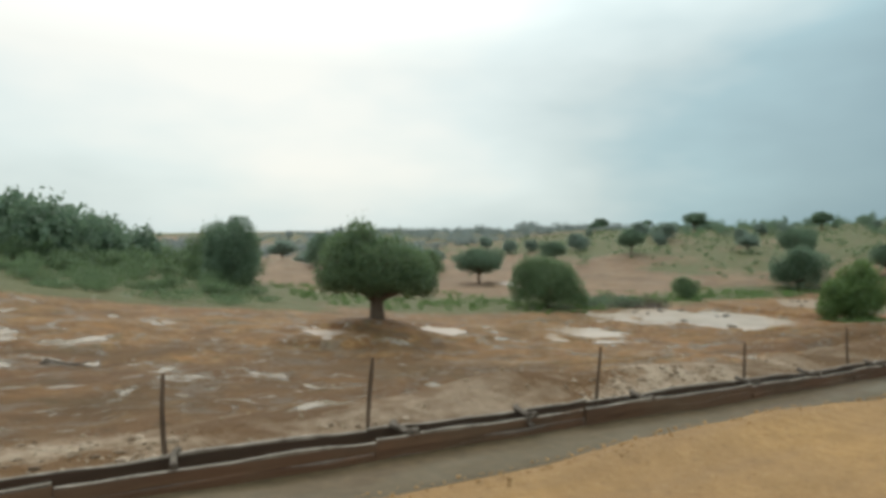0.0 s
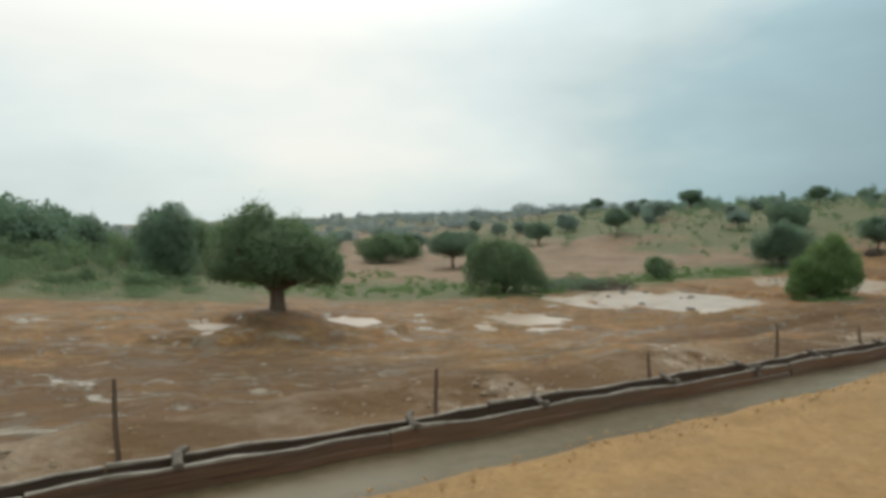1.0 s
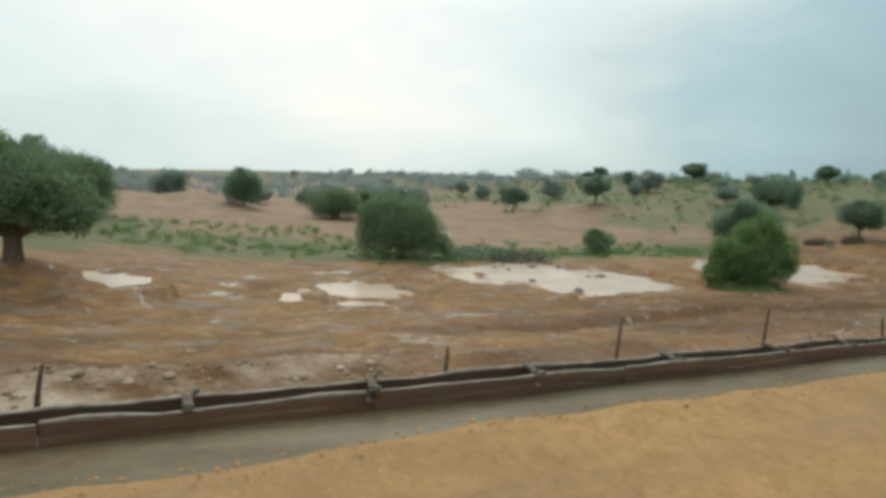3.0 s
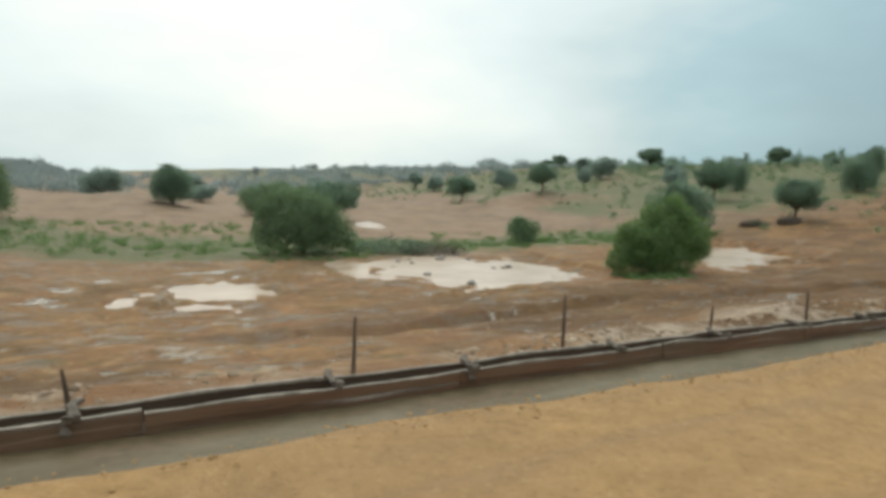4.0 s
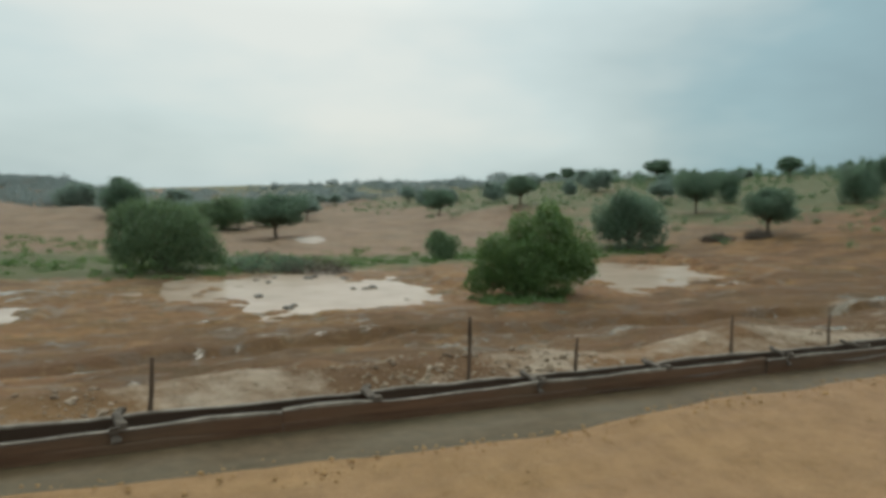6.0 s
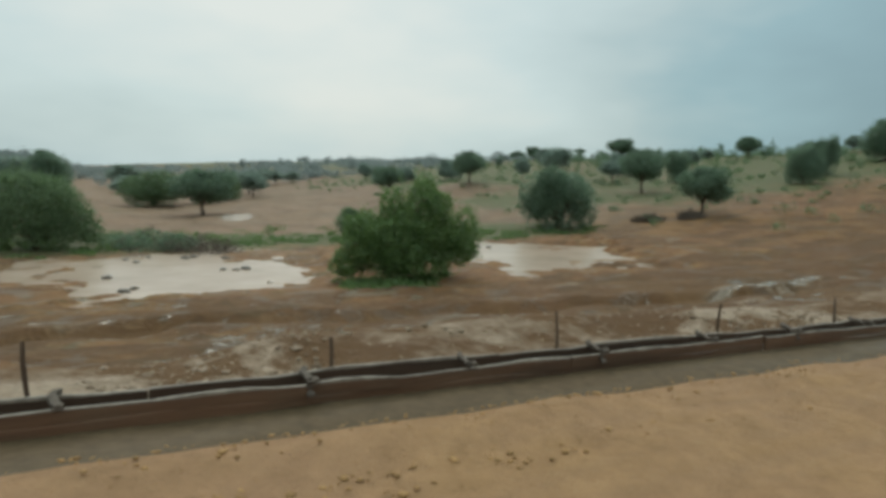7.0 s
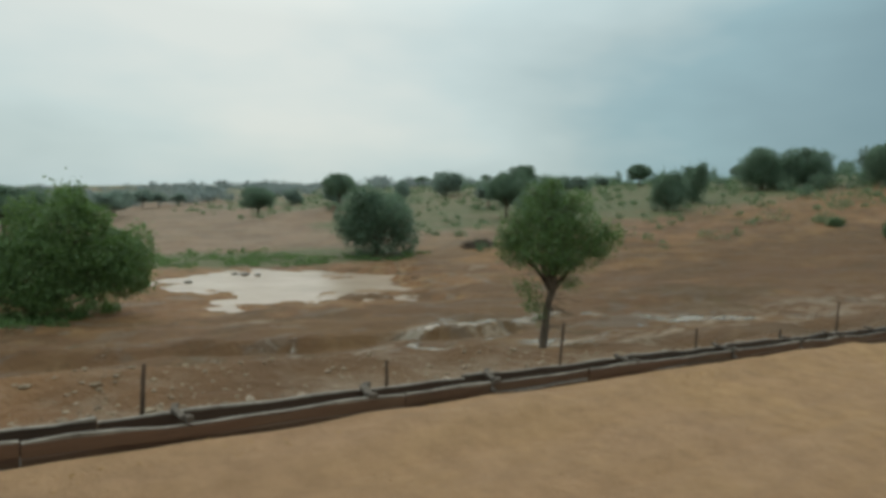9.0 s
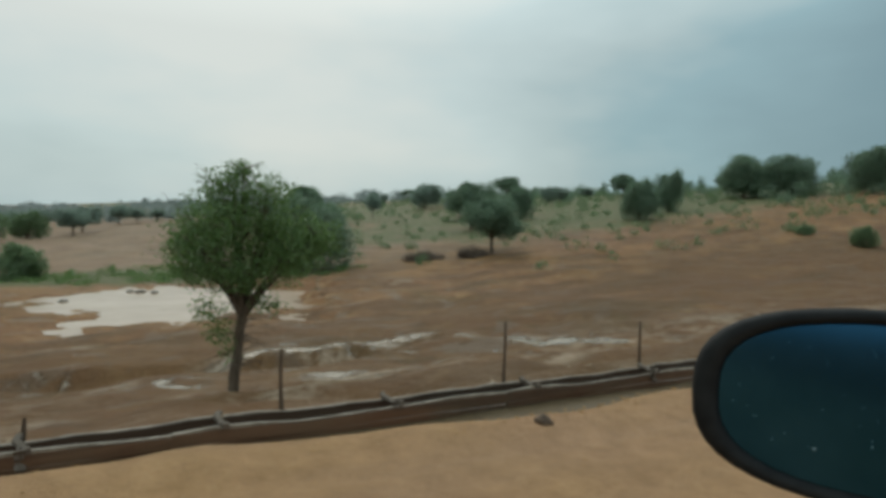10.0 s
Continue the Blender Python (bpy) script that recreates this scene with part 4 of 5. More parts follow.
    D, E, S, B, U, L, R, T = (9.5, 7.4), (8.6, 8.0), (7.6, 6.6), (7.0, 8.4), (6.0, 5.4), (5.2, 3.8), (8.5, 6.4), (8.0, 6.6)
    dense, dark = "dense rounded green bush reaching down to the ground", "dark green egg-shaped bush with a closed crown"
    trunked, flat = "dark green tree with a rounded crown over a bare trunk", "flat-topped thorn tree on the ridge"
    tall, small, hazy = "tall blocky dark green tree at the scrub's edge", "small green bush in the grass strip", "distant green tree on the hillside, haze in its leaf colour"
    put(shade, 80.6, 116.0, 11.8, 8.0, S, trunked, "tree", 80)
    put(dome, 75.0, 140.0, 14.5, 7.4, D, dense, "bush", 150)
    put(shade, 129.0, 147.0, 11.4, 7.6, D, dense, "bush", 220)
    put(dome, 25.4, 109.0, 14.0, 9.6, D, "dense dark bush at the edge of the wooded bank", "bush", 40)
    put(low, 90.5, 70.0, 5.2, 3.9, L, small, "bush", 0)
    put(low, 85.0, 146.0, 9.0, 6.6, L, small, "bush", 70)
    put(low, 92.0, 160.0, 8.4, 6.2, L, small, "bush", 140)
    put(low, 160.0, 30.0, 2.8, 2.3, L, small, "bush", 60)
    put(low, 168.4, 40.0, 2.4, 1.5, L, small, "bush", 200)
    put(egg, 116.8, 66.0, 11.4, 8.5, E, dark, "bush", 30)
    put(egg, 190.0, 76.0, 6.8, 8.2, E, dark, "bush", 100)
    put(egg, 176.0, 71.0, 7.5, 7.4, E, dark, "bush", 190)
    put(egg, 170.4, 94.4, 6.0, 7.0, E, dark, "bush", 300)
    put(shade, 137.0, 60.2, 7.9, 6.8, S, trunked, "tree", 0)
    put(shade, 154.0, 88.0, 8.7, 8.2, S, trunked, "tree", 60)
    put(shade, 139.8, 126.5, 8.6, 7.0, S, trunked, "tree", 130)
    put(block, 20.8, 87.5, 7.3, 9.7, B, tall, "tree", -20)
    put(block, 222.0, 81.0, 11.0, 9.6, B, "tall dark tree standing on the ridge", "tree", 60)
    put(block, 229.0, 75.0, 12.0, 8.8, B, "tall dark tree standing on the ridge", "tree", 160)
    put(block, 237.0, 62.0, 9.6, 9.6, B, "tall dark tree standing on the ridge", "tree", 250)
    put(block, 56.8, 147.0, 9.2, 8.6, B, "dark rounded tree on the plain", "tree", 120)
    put(shade, 235.0, 178.0, 11.5, 7.8, S, trunked, "tree", 0)
    put(umbrella, 244.0, 211.0, 5.5, 5.0, U, flat, "tree", 50)
    put(shade, 233.0, 124.0, 8.4, 6.4, S, trunked, "tree", 110)
    put(umbrella, 221.0, 223.0, 6.5, 5.0, U, flat, "tree", 170)
    put(shade, 239.0, 236.0, 7.4, 6.4, S, trunked, "tree", 240)
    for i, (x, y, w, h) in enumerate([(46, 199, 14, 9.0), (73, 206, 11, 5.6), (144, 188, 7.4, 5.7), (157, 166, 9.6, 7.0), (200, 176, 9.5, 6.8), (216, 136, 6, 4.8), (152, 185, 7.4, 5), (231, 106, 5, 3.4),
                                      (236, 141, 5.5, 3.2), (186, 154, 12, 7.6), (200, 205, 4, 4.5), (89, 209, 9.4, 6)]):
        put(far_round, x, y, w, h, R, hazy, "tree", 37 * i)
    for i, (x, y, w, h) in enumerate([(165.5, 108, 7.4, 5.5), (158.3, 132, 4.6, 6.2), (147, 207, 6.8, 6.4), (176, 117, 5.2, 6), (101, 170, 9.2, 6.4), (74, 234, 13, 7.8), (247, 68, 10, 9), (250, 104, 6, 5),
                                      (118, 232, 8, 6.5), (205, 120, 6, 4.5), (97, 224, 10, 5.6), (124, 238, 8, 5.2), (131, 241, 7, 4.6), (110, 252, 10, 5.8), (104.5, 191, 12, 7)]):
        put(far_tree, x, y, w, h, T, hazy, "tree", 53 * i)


def thorn():
    """The slender thorn tree that stands below the road."""
    lobes = [(-0.1, 0, 3.55, 0.72, 0.72, 0.62), (0.55, 0.1, 3.3, 0.62, 0.6, 0.55), (-0.62, 0.1, 3.25, 0.5, 0.5, 0.5), (0.9, -0.1, 2.85, 0.45, 0.5, 0.42), (-0.35, -0.4, 2.8, 0.6, 0.5, 0.5),
             (0.3, 0.5, 2.75, 0.6, 0.5, 0.5), (-0.25, 0.1, 4.15, 0.4, 0.4, 0.32), (0.45, 0.0, 4.05, 0.38, 0.4, 0.3), (0.2, -0.4, 2.5, 0.5, 0.4, 0.35), (-0.75, 0.0, 2.65, 0.35, 0.4, 0.35), (1.25, 0.1, 3.2, 0.38, 0.4, 0.36), (-0.95, 0.1, 3.0, 0.3, 0.35, 0.3), (0.0, 0.1, 4.45, 0.26, 0.3, 0.22)]
    base = new("thorn_tree")
    woody(limbs(31, lobes, (-0.10, 0), 0.088, 1.75, (0.06, 0)), base, True)
    twigs = []
    r = random.Random(32)
    for k in range(46):
        z = r.uniform(0.7, 2.3)
        a, reach = r.uniform(0, 6.28), r.uniform(0.25, 0.8)
        s = Vector((0.02, 0, z))
        e = s + Vector((reach * math.cos(a), reach * math.sin(a), r.uniform(-0.35, 0.15)))
        twigs.append(tube([s, s.lerp(e, 0.5) + Vector((0, 0, 0.06)), e], [0.014, 0.008, 0.003], 4, 0.1, k))
    for x, y, z, rx, ry, rz in lobes:
        for k in range(7):
            s = Vector((x, y, z))
            e = s + Vector((r.uniform(-1.25, 1.25) * rx, r.uniform(-1.25, 1.25) * ry, r.uniform(0.2, 1.5) * rz))
            twigs.append(tube([s, s.lerp(e, 0.55) + Vector((0, 0, 0.03)), e], [0.014, 0.008, 0.003], 4, 0.1, k))
    v, q = join(twigs)
    tagged(part("twig", mesh_of("twig", v, q, BARK), base), "thin bare twigs", kind="stuff")
    v, q = leaves(33, lobes, 21000, 0.033, core=0.55)
    lower = [(-0.5, 0, 1.75, 0.3, 0.3, 0.28), (-0.35, 0.1, 1.35, 0.25, 0.25, 0.3), (0.45, 0, 1.9, 0.3, 0.3, 0.2), (-0.15, 0, 1.05, 0.18, 0.18, 0.3)]
    v2, q2 = leaves(34, lower, 1300, 0.03, core=0.6)
    part("crown", mesh_of("crown", np.concatenate([v, v2]), np.concatenate([q, q2 + len(v)]), LEAF_BRIGHT, smooth=False), base)
    base.matrix_world = stand(base, 93.8, 13.0, -33, 1.24, 1.06, 0.05)
    tagged(base, "slender thorn tree with airy green crown below the road", "tree", "field trees")


def clumps(name, seed, places, leaf, per, size, label, category):
    """Low growth that nobody could count, as one mesh: places are rows of x, y, width, height."""
    g = np.random.default_rng(seed)
    allv, o, allq = [], 0, []
    places = np.array(places)
    zs = land(places[:, 0], places[:, 1])
    for (x, y, w, h), z in zip(places, zs):
        n = int(per * g.uniform(0.7, 1.3))
        lobes = [(x + g.uniform(-0.25, 0.25) * w, y + g.uniform(-0.25, 0.25) * w, z + h * g.uniform(0.25, 0.6), w * 0.32, w * 0.32, h * 0.42) for k in range(3)]
        v, q = leaves(int(g.integers(1 << 30)), [(a, b, c - z + 0.05, d, e, f) for a, b, c, d, e, f in lobes], n, size * (0.6 + 0.2 * h))
        v[:, 2] += z - 0.05
        allv.append(v)
        allq.append(q + o)
        o += len(v)
    me = mesh_of(name, np.concatenate(allv), np.concatenate(allq), leaf, smooth=False)
    tagged(new(name, me), label, category, kind="stuff")


def undergrowth():
    g = np.random.default_rng(77)
    # scrub on the bank where the walk begins
    rows = []
    while len(rows) < 520:
        x, y = g.uniform(-75, 30), g.uniform(58, 135)
        if x < 19 + 0.20 * (y - 60) + g.uniform(-6, 3) and y > 67 - 0.06 * x:
            up = 0.28 + 0.72 * min(1.0, max(0.0, (y - 70) / 24))
            rows.append((x, y, g.uniform(2.5, 5.5), up * g.uniform(1.5, 3.6) + 0.035 * max(0, y - 80)))
    clumps("scrub", 1, rows, LEAF, 500, 0.14, "dense green scrub on the bank", "scrub")
    rows = []
    while len(rows) < 340:
        x, y = g.uniform(-90, 26), g.uniform(92, 240)
        if x < 16 + 0.05 * (y - 92) - 0.10 * max(0, y - 150) + g.uniform(-6, 4):
            rise = 2.0 * (1 - float(smooth(-10, 8, x - 0.05 * y)))
            rows.append((x, y, g.uniform(5, 10), rise + g.uniform(3.8, 7.2)))
    clumps("woodland", 2, rows, LEAF_DARK, 620, 0.22, "dark woodland covering the rising bank", "woodland")
    # low green growth round the pond and on the plain
    rows = []
    while len(rows) < 210:
        x, y = g.uniform(30, 108), g.uniform(60, 100)
        if abs(y - (73 - 0.10 * (x - 80))) < g.uniform(2, 12):
            rows.append((x, y, g.uniform(0.8, 2.2), g.uniform(0.3, 0.9)))
    for k in range(150):
        rows.append((g.uniform(28, 62), g.uniform(76, 112), g.uniform(0.8, 2.4), g.uniform(0.3, 1.0)))
    for cx, cy, reach in ((82.8, 40.5, 3.8), (59.5, 66.0, 6.5), (116.6, 64.0, 5.0), (90.0, 68.0, 3.0), (80.2, 38.6, 3.2), (79.0, 70.5, 5.0), (97.0, 66.0, 6.0), (106.0, 65.0, 5.0)):
        for k in range(34):
            a, d = g.uniform(0, 6.28), reach * g.uniform(0.5, 1.0)
            rows.append((cx + d * math.cos(a), cy + d * math.sin(a), g.uniform(0.8, 1.8), g.uniform(0.2, 0.5)))
    clumps("weeds", 3, rows, LEAF_BRIGHT, 70, 0.14, "low green weeds in the wet field", "weeds")
    # shrubs dotted over the hillside
    rows = []
    while len(rows) < 1250:
        x, y = g.uniform(122, 290), g.uniform(42, 240)
        if g.random() < 0.25 + 0.6 * (x - 122) / 120:
            s = g.uniform(0.7, 1.0) * (1.6 if g.random() < 0.18 else 0.8)
            rows.append((x, y, s * 2.4, s * 1.4))
    clumps("hill_shrubs", 4, rows, LEAF, 70, 0.19, "scattered low shrubs on the grassy hillside", "shrubs")
    rows = []
    while len(rows) < 150:
        y = g.uniform(48, 200)
        x = 205 + 90 * g.random() + 0.5 * max(0, 120 - y) * g.random()
        rows.append((x, y, g.uniform(3, 6.5), g.uniform(2.0, 4.6)))
    clumps("ridge_scrub", 6, rows, LEAF_DARK, 190, 0.22, "dark scrub along the top of the ridge", "scrub")
    # a far belt of trees that closes the plain
    rows = []
    while len(rows) < 900:
        x, y = g.uniform(-260, 420), 250 + 330 * g.random() ** 1.3
        rows.append((x, y, g.uniform(6, 13), g.uniform(2.4, 4.6) + 2.2 * (g.random() < 0.12)))
    for k in range(200):
        rows.append((g.normal(6, 30), g.uniform(455, 575), g.uniform(6, 12), g.uniform(2.6, 5.0)))
    clumps("far_woods", 5, rows, LEAF_BELT, 130, 0.42, "far belt of green trees across the plain, haze in their leaf colour", "woodland")


def pebbles():
    """Stones and clods washed out along the verge, too many to count."""
    g = np.random.default_rng(9)
    p = (1 + 5 ** 0.5) / 2
    unit = np.array([(-1, p, 0), (1, p, 0), (-1, -p, 0), (1, -p, 0), (0, -1, p), (0, 1, p), (0, -1, -p), (0, 1, -p), (p, 0, -1), (p, 0, 1), (-p, 0, -1), (-p, 0, 1)]) / 1.9
    faces = np.array([(0, 11, 5), (0, 5, 1), (0, 1, 7), (0, 7, 10), (0, 10, 11), (1, 5, 9), (5, 11, 4), (11, 10, 2), (10, 7, 6), (7, 1, 8),
                      (3, 9, 4), (3, 4, 2), (3, 2, 6), (3, 6, 8), (3, 8, 9), (4, 9, 5), (2, 4, 11), (6, 2, 10), (8, 6, 7), (9, 8, 1)])
    n = 4600
    heaps = np.concatenate([g.uniform(54, 90, 46), g.uniform(-4, 54, 14)])[g.integers(0, 60, n)]
    x = np.where(g.random(n) < 0.35, g.uniform(-4, 108, n), heaps + g.normal(0, 0.45, n))
    y = kerb_line(x) + 0.25 + np.abs(g.normal(0, 1.1, n)) + 3.0 * (g.random(n) < 0.12) * g.random(n)
    s = 0.007 + 0.019 * g.random(n) ** 3 + 0.012 * (g.random(n) < 0.012)
    z = land(x, y) + s * 0.25
    v = unit[None] * s[:, None, None] * g.uniform(0.75, 1.25, (n, 12, 1)) * np.array([1.3, 1.0, 0.55]) + np.stack([x, y, z], 1)[:, None, :]
    f = faces[None] + 12 * np.arange(n)[:, None, None]
    m = 6500
    cx, back = g.uniform(-2, 104, m), np.abs(g.normal(0, 1, m)) * np.where(g.random(m) < 0.6, 0.28, 1.0)
    cy = road_edge(cx) - 0.05 - back
    cs = 0.004 + 0.006 * g.random(m) ** 3 + 0.011 * g.random(m) ** 2 * (back < 0.38)
    cz = grade(cx) - 0.115 + 0.035 * relief(81, cx, cy, 3.0) + 0.05 * np.exp(-((back - 0.30) / 0.25) ** 2) * (1 + relief(88, cx, cy, 0.9))
    # a heap of larger clods thrown up on the shoulder
    late = np.arange(m) % 26 == 0
    cx = np.where(late, 64.2 + 1.5 * g.normal(0, 1, m), cx)
    cy = np.where(late, 3.12 + 0.16 * g.normal(0, 1, m), cy)
    cs = np.where(late, 0.008 + 0.016 * g.random(m) ** 2, cs)
    cz = np.where(late, grade(cx) - 0.112 + 0.035 * relief(81, cx, cy, 3.0), cz)
    cv = unit[None] * cs[:, None, None] * g.uniform(0.7, 1.3, (m, 12, 1)) * np.array([1.3, 1.1, 0.55]) + np.stack([cx, cy, cz], 1)[:, None, :]
    cf = faces[None] + 12 * np.arange(m)[:, None, None]
    # broken spoil from the kerb's trench, in drifts close behind the boards
    k = 9500
    rx = g.uniform(-3, 100, k)
    drift = smooth(-0.45, 0.35, relief(93, rx, rx * 0, 1.3))
    rx = rx[g.random(k) < 0.95 * drift ** 1.5 * (1 - 0.9 * smooth(77, 83, rx))]
    k = len(rx)
    ry = kerb_line(rx) + 0.16 + np.abs(g.normal(0, 0.42, k))
    rs = (0.009 + 0.029 * g.random(k) ** 3) * np.where(ry - kerb_line(rx) > 0.9, 0.7, 1.0)
    rv = unit[None] * rs[:, None, None] * g.uniform(0.6, 1.4, (k, 12, 1)) * np.array([1.25, 1.0, 0.7]) + np.stack([rx, ry, land(rx, ry) + rs * 0.2], 1)[:, None, :]
    rf = faces[None] + 12 * np.arange(k)[:, None, None]
    tagged(new("spoil", mesh_of("spoil", rv.reshape(-1, 3), rf.reshape(-1, 3), SPOIL, smooth=False)), "broken lumps of pale damp earth behind the kerb", "rubble", kind="stuff")
    tagged(new("clods", mesh_of("clods", cv.reshape(-1, 3), cf.reshape(-1, 3), CLOD, smooth=True)), "small clods of sand along the road's shoulder", "clods", kind="stuff")
    tagged(new("gravel", mesh_of("gravel", v.reshape(-1, 3), f.reshape(-1, 3), STONE, smooth=False)), "loose stones and clods along the verge", "gravel", kind="stuff")


def boulder(seed, size, squash=0.6):
    bm = bmesh.new()
    bmesh.ops.create_icosphere(bm, subdivisions=2, radius=size)
    for v in bm.verts:
        v.co *= 1 + 0.28 * noise.noise(v.co / size * 1.3 + Vector((seed * 3.1, 0, 0)))
        v.co.z *= squash
    return bm_mesh("rock", bm, STONE)


def rocks():
    r = random.Random(4)
    forms = [boulder(k, 0.32) for k in range(3)]
    for form in forms:
        form.materials[0] = WET_STONE
    spots = [(66.2, 59.3), (66.9, 57.6), (68.0, 60.4), (70.8, 58.8), (71.6, 59.6), (73.9, 57.9), (72.6, 51.4), (73.5, 51.0), (74.3, 51.3), (64.6, 50.2), (66.0, 45.2), (65.4, 44.3), (98.3, 55.6), (97.6, 56.2), (99.2, 55.0), (92.8, 52.0)]
    for i, (x, y) in enumerate(spots):
        ob = new("rock", forms[i % 3])
        z = LEVEL["pond" if x < 85 else "pool"]
        s = r.uniform(0.6, 1.25)
        ob.matrix_world = pose(x, y, z + 0.02, 0, 0, r.uniform(0, 360)) @ Matrix.Diagonal((s * 1.3, s, s, 1))
        tagged(ob, "dark wet rock standing out of the muddy pond", "rock", "pond rocks")
    me = boulder(5, 0.19, 0.62)
    me.materials[0] = DEAD
    ob = new("clod", me)
    ob.matrix_world = pose(48.6, 6.55, float(land(np.array([48.6]), np.array([6.55]))[0]) + 0.05, 0, 0, 35) @ Matrix.Diagonal((1.15, 0.8, 1, 1))
    tagged(ob, "dark clod of wet earth lying behind the kerb", "clod")
    me = boulder(7, 0.075, 0.75)
    me.materials[0] = STICK
    ob = new("rock", me)
    ob.location = (93.5, 3.55, float(grade(93.5)) - 0.075)
    tagged(ob, "small dark rock lying at the road's edge", "rock")


def brush_pile(x, y, w, h, seed, label, leaf=None):
    r = random.Random(seed)
    base = new("brush_pile")
    pieces = []
    for k in range(150):
        a, d = r.uniform(0, 6.28), r.random() ** 0.6
        s = Vector((d * math.cos(a) * w * 0.5, d * math.sin(a) * w * 0.3, r.uniform(0, h * (1.05 - d))))
        t = s + Vector((r.uniform(-0.9, 0.9), r.uniform(-0.7, 0.7), r.uniform(-0.1, 0.55)))
        pieces.append(tube([s, s.lerp(t, 0.5) + Vector((0, 0, 0.08)), t], [0.05, 0.035, 0.012], 4, 0.15, k))
    v, q = join(pieces)
    tagged(part("brushwood", mesh_of("brushwood", v, q, DEAD), base), "bare brown branches", kind="stuff")
    v, q = leaves(seed, [(0, 0, h * 0.32, w * 0.44, w * 0.27, h * 0.42), (-w * 0.25, 0, h * 0.25, w * 0.24, w * 0.2, h * 0.35), (w * 0.27, 0, h * 0.25, w * 0.22, w * 0.2, h * 0.4)], 2600 if leaf else 1100, 0.12)
    part("withered_leaves", mesh_of("withered_leaves", v, q, leaf or DEAD, smooth=False), base, "withered leaves")
    base.matrix_world = stand(base, x, y, -28)
    tagged(base, label, "brush pile", "brush piles")


def fallen_branch():
    pieces = [tube([(-1.8, 0.2, 0.12), (-1.1, 0.05, 0.3), (-0.3, 0, 0.2), (0.7, -0.1, 0.17), (1.8, -0.1, 0.06)], [0.09, 0.10, 0.085, 0.06, 0.02], 8, 0.12, 3),
              tube([(-1.1, 0.05, 0.3), (-1.6, 0.4, 0.35), (-2.0, 0.5, 0.1)], [0.06, 0.045, 0.015], 6, 0.12, 4), tube([(0.2, -0.05, 0.2), (0.8, 0.3, 0.28), (1.3, 0.45, 0.14)], [0.05, 0.03, 0.01], 6, 0.12, 5)]
    v, q = join(pieces)
    ob = new("fallen_branch", mesh_of("fallen_branch", v, q, DEAD))
    ob.matrix_world = stand(ob, 1.0, 39.2, -38, 1, 1, 0.0)
    tagged(ob, "dark fallen branch lying in the mud", "branch")


def crate():
    """A small black crate that lies on its side on the verge, with a lump of cement before it."""
    g = Mat("black_plastic_crate")
    black = g.done(g.ramp(g.noise(8.0, 4), (0.3, (0.020, 0.020, 0.018)), (0.7, (0.05, 0.046, 0.040))), 0.55, 0.3)
    base = new("crate")
    w, d, h, t = 0.29, 0.22, 0.20, 0.012
    panels = [("side_panel", (-w / 2, 0, h / 2), (t, d, h)), ("side_panel", (w / 2, 0, h / 2), (t, d, h)), ("top_panel", (0, 0, h), (w + t, d, t)),
              ("bottom_panel", (0, 0, 0.0), (w + t, d, t)), ("back_panel", (0, d / 2, h / 2), (w - t, t, h - t))]
    for name, place, size in panels:
        bm = bmesh.new()
        bmesh.ops.create_cube(bm, size=1)
        bmesh.ops.scale(bm, vec=size, verts=bm.verts)
        bmesh.ops.bevel(bm, geom=bm.edges, offset=0.004, segments=1, affect="EDGES")
        part(name, bm_mesh(name, bm, black), base).location = place
    x = 76.06
    y = float(kerb_line(x)) + 0.30
    z = float(land(np.array([x]), np.array([y]))[0])
    base.matrix_world = pose(x, y, max(z, float(grade(x)) - 0.07) + 0.005, 3, -4, -24)
    tagged(base, "small black plastic crate lying on the sandy verge", "crate")
    me = boulder(9, 0.065, 0.7)
    me.materials[0] = LIP
    ob = new("cement_lump", me)
    ob.location = (x - 0.12, y - 0.16, float(grade(x)) - 0.03)
    tagged(ob, "pale lump of spilt cement beside a black crate", "lump")


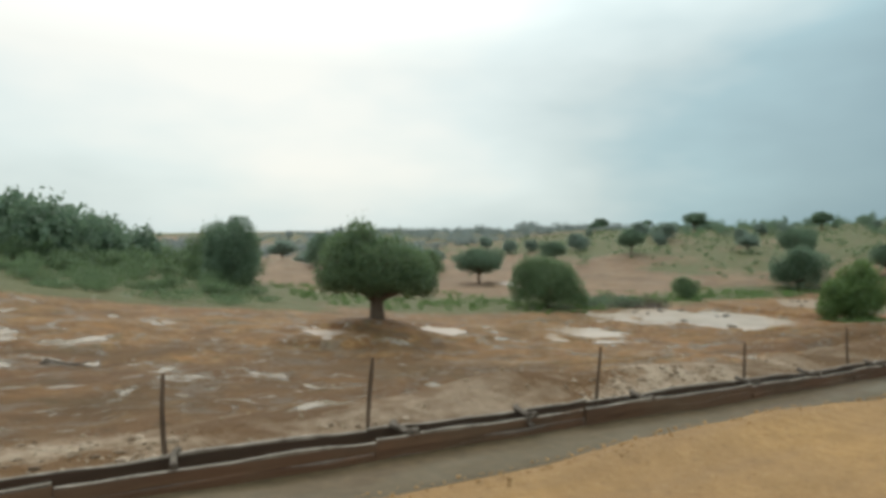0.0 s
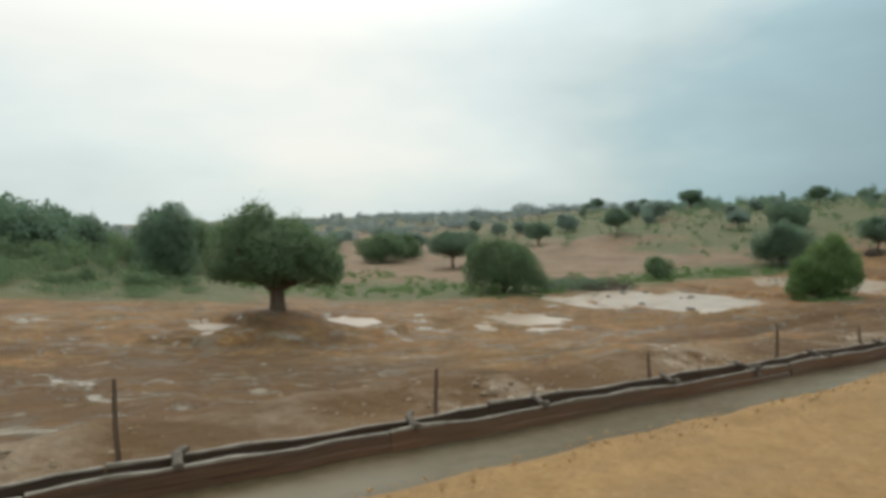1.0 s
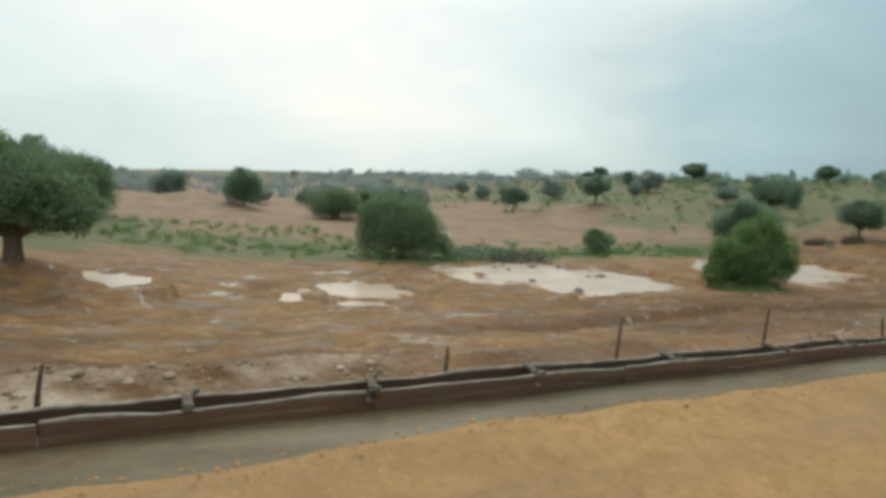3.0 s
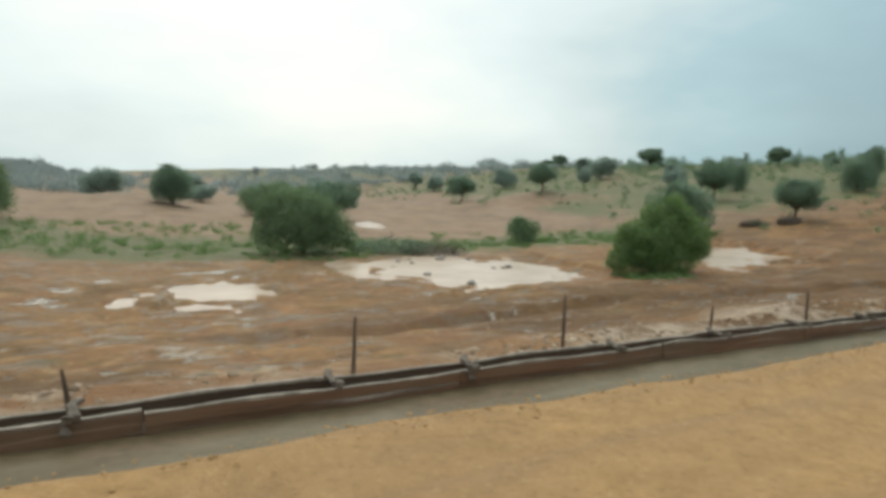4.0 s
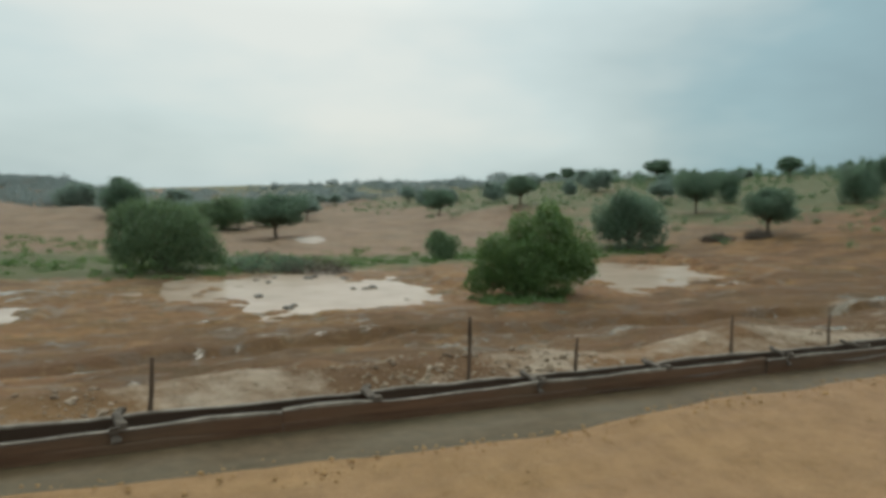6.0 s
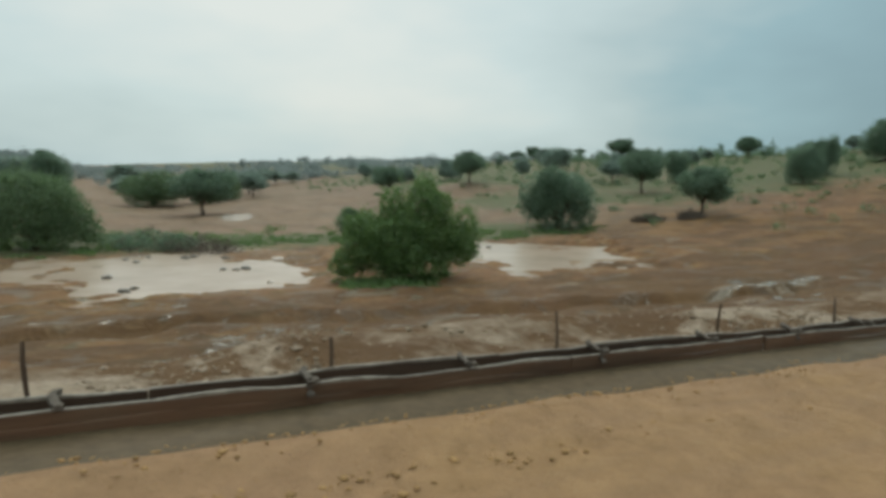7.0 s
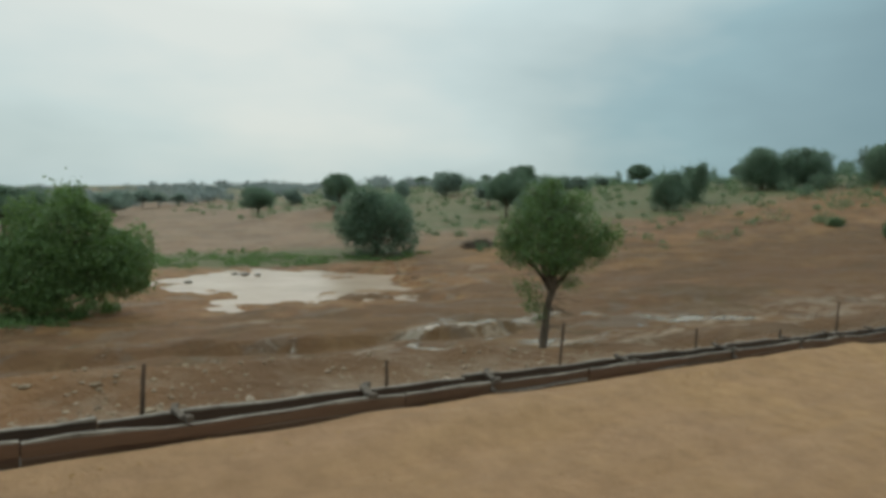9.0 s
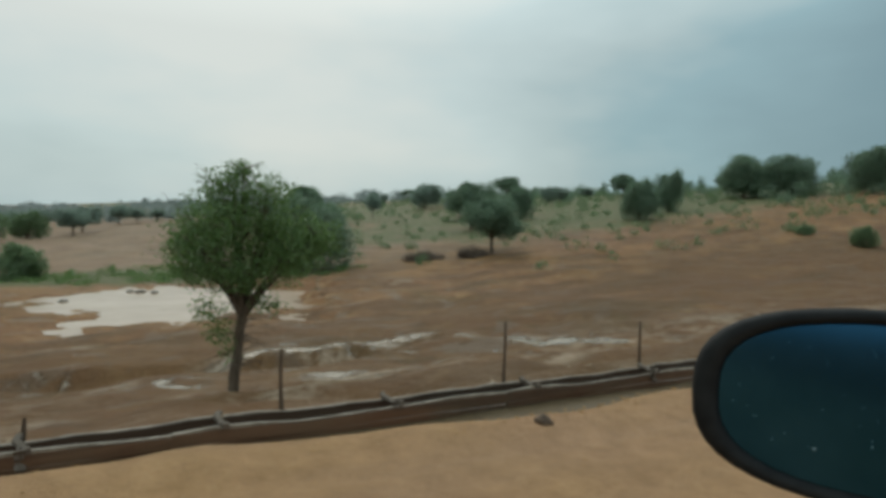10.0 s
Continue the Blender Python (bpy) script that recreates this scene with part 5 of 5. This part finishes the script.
def car_side():
    """The flank of the car that the walk ends in, with its door mirror."""
    paint = Mat("dark_blue_paint")
    paint = paint.done(paint.ramp(paint.noise(30.0, 3), (0.3, (0.012, 0.03, 0.055)), (0.7, (0.016, 0.038, 0.066))), 0.25, 0.5)
    plastic = Mat("black_plastic")
    plastic = plastic.done(plastic.ramp(plastic.noise(40.0, 4), (0.3, (0.010, 0.010, 0.010)), (0.7, (0.020, 0.020, 0.019))), 0.65, 0.12)
    # the dark blue car side it would mirror is put into the glass colour
    silver = Mat("blue_reflection_glass")
    silver = silver.done(silver.ramp(silver.noise(14.0, 4), (0.35, (0.022, 0.085, 0.16)), (0.7, (0.034, 0.115, 0.21))), 0.12, 0.5, 1.0)
    steel = Mat("wheel_steel")
    steel = steel.done(steel.ramp(steel.noise(20.0, 3), (0.3, (0.25, 0.25, 0.26)), (0.7, (0.36, 0.36, 0.37))), 0.4, 0.5, 0.8)
    deck = float(grade(91.0)) - 0.12
    base = new("car")
    base.location = (90.6, 0.10, deck)
    # door and wing panel: a profile across the car, drawn out along it
    profile = [(-0.03, 1.13), (0.06, 1.13), (0.10, 1.06), (0.13, 0.85), (0.14, 0.60), (0.10, 0.38), (0.02, 0.33), (-0.05, 0.36), (-0.05, 0.6)]
    verts, quads = [], []
    stations = [0.15, 0.2, 0.6, 1.0, 1.5, 2.0, 2.4, 2.45]
    for i, x in enumerate(stations):
        k = 0.92 if i in (0, len(stations) - 1) else 1.0
        nose = 0.05 * max(0.0, x - 1.2)
        verts += [(x, y * k - nose, 0.74 + (z - 0.74) * k - 0.10 * max(0.0, x - 1.0) * (z > 0.7)) for y, z in profile]
        if i:
            o, n = (i - 1) * len(profile), len(profile)
            quads += [(o + j, o + (j + 1) % n, o + n + (j + 1) % n, o + n + j) for j in range(n)]
    part("body_side", mesh_of("body_side", verts, quads, paint), base)
    ring = [(0.0, 0.10), (0.19, 0.10), (0.20, 0.10), (0.30, 0.105), (0.33, 0.08), (0.335, 0.0), (0.33, -0.08), (0.30, -0.10), (0.2, -0.10)]

    def wheel_mesh(name, rows, material):
        v, q, sides = [], [], 32
        for i, (rad, y) in enumerate(rows):
            v += [(max(rad, 0.001) * math.cos(6.2832 * k / sides), y, max(rad, 0.001) * math.sin(6.2832 * k / sides)) for k in range(sides)]
            if i:
                o = (i - 1) * sides
                q += [(o + k, o + (k + 1) % sides, o + sides + (k + 1) % sides, o + sides + k) for k in range(sides)]
        return mesh_of(name, v, q, material)

    wheel = part("wheel", wheel_mesh("tyre", ring[2:], plastic), base)
    wheel.location = (1.55, -0.02, 0.335)
    part("rim", wheel_mesh("rim", [(0.0, 0.06), (0.05, 0.075), (0.12, 0.06), (0.17, 0.085), (0.20, 0.10), (0.2, -0.1), (0.0, -0.1)], steel), wheel, "grey steel rim")

    def shell(name, rows, material):
        """Rounded rectangles, x half, z half and depth, joined into a bowl."""
        v, q, sides = [], [], 40
        for i, (rx, rz, y) in enumerate(rows):
            for k in range(sides):
                a = 2 * math.pi * k / sides
                c, s = math.cos(a), math.sin(a)
                v.append((rx * math.copysign(abs(c) ** 0.74, c), y, rz * math.copysign(abs(s) ** 0.74, s)))
            if i:
                o = (i - 1) * sides
                q += [(o + k, o + (k + 1) % sides, o + sides + (k + 1) % sides, o + sides + k) for k in range(sides)]
        return mesh_of(name, v, q, material)

    housing = part("door_mirror", shell("door_mirror", [(0.164, 0.082, 0.012), (0.167, 0.085, 0.0), (0.184, 0.093, 0.0), (0.190, 0.097, 0.012), (0.182, 0.092, 0.05), (0.14, 0.068, 0.09), (0.002, 0.002, 0.10)], plastic), base, "wet black door mirror housing")
    housing.matrix_basis = Matrix.Translation((MIRROR[0] - 90.6, MIRROR[1] - 0.10, MIRROR[2] - deck)) @ pose(0, 0, 0, MIRROR[4], 0, MIRROR[3])
    part("mirror_glass", shell("mirror_glass", [(0.0001, 0.0001, 0.010), (0.08, 0.04, 0.0101), (0.1635, 0.0815, 0.0105)], silver), housing, "dark blue wet mirror glass")
    bead = Mat("rain_bead")
    bead = bead.done(bead.ramp(bead.noise(60.0, 2), (0.3, (0.10, 0.17, 0.19)), (0.7, (0.22, 0.30, 0.31))), 0.06, 0.9)
    r, drops = random.Random(71), []
    for k in range(46):
        x, z, s = r.uniform(-0.15, 0.12) - 0.02 * r.random(), r.uniform(-0.045, 0.07), 0.0005 + 0.0014 * r.random() ** 4
        if (x / 0.155) ** 2 + (z / 0.076) ** 2 < 1:
            drops.append(tube([(x, 0.0095, z), (x, 0.0088, z), (x, 0.0080, z)], [s, s * 0.85, s * 0.2], 7, 0.15, k))
    v, q = join(drops)
    tagged(part("raindrop", mesh_of("raindrop", v, q, bead), housing, "clear raindrops"), kind="stuff")
    v, q = tube([(0.12, 0.03, -0.06), (0.17, 0.03, -0.11), (0.22, 0.0, -0.20)], [0.028, 0.026, 0.03], 10)
    part("mirror_arm", mesh_of("mirror_arm", v, q, plastic), housing)
    tagged(base, "flank of a dark blue car with a wet door mirror", "car")


MIRROR = (90.683, 0.038, -1.300, -60.0, -4.0)  # place, turn and tilt of the door mirror
ground()
water()
road()
kerb()
stakes()
main_trees()
undergrowth()
brush_pile(68.6, 66.0, 9.0, 2.3, 61, "wide grey-green heap of cut brushwood behind the pond", LEAF_DARK)
brush_pile(72.6, 63.2, 7.5, 1.9, 64, "dark brown heap of dead brushwood on the pond's bank")
brush_pile(128.5, 61.5, 4.5, 1.4, 62, "dark heap of dead brushwood under a tree")
brush_pile(133.5, 59.0, 3.6, 1.6, 63, "dark heap of dead brushwood under a tree")
fallen_branch()
rocks()
crate()
pebbles()
car_side()
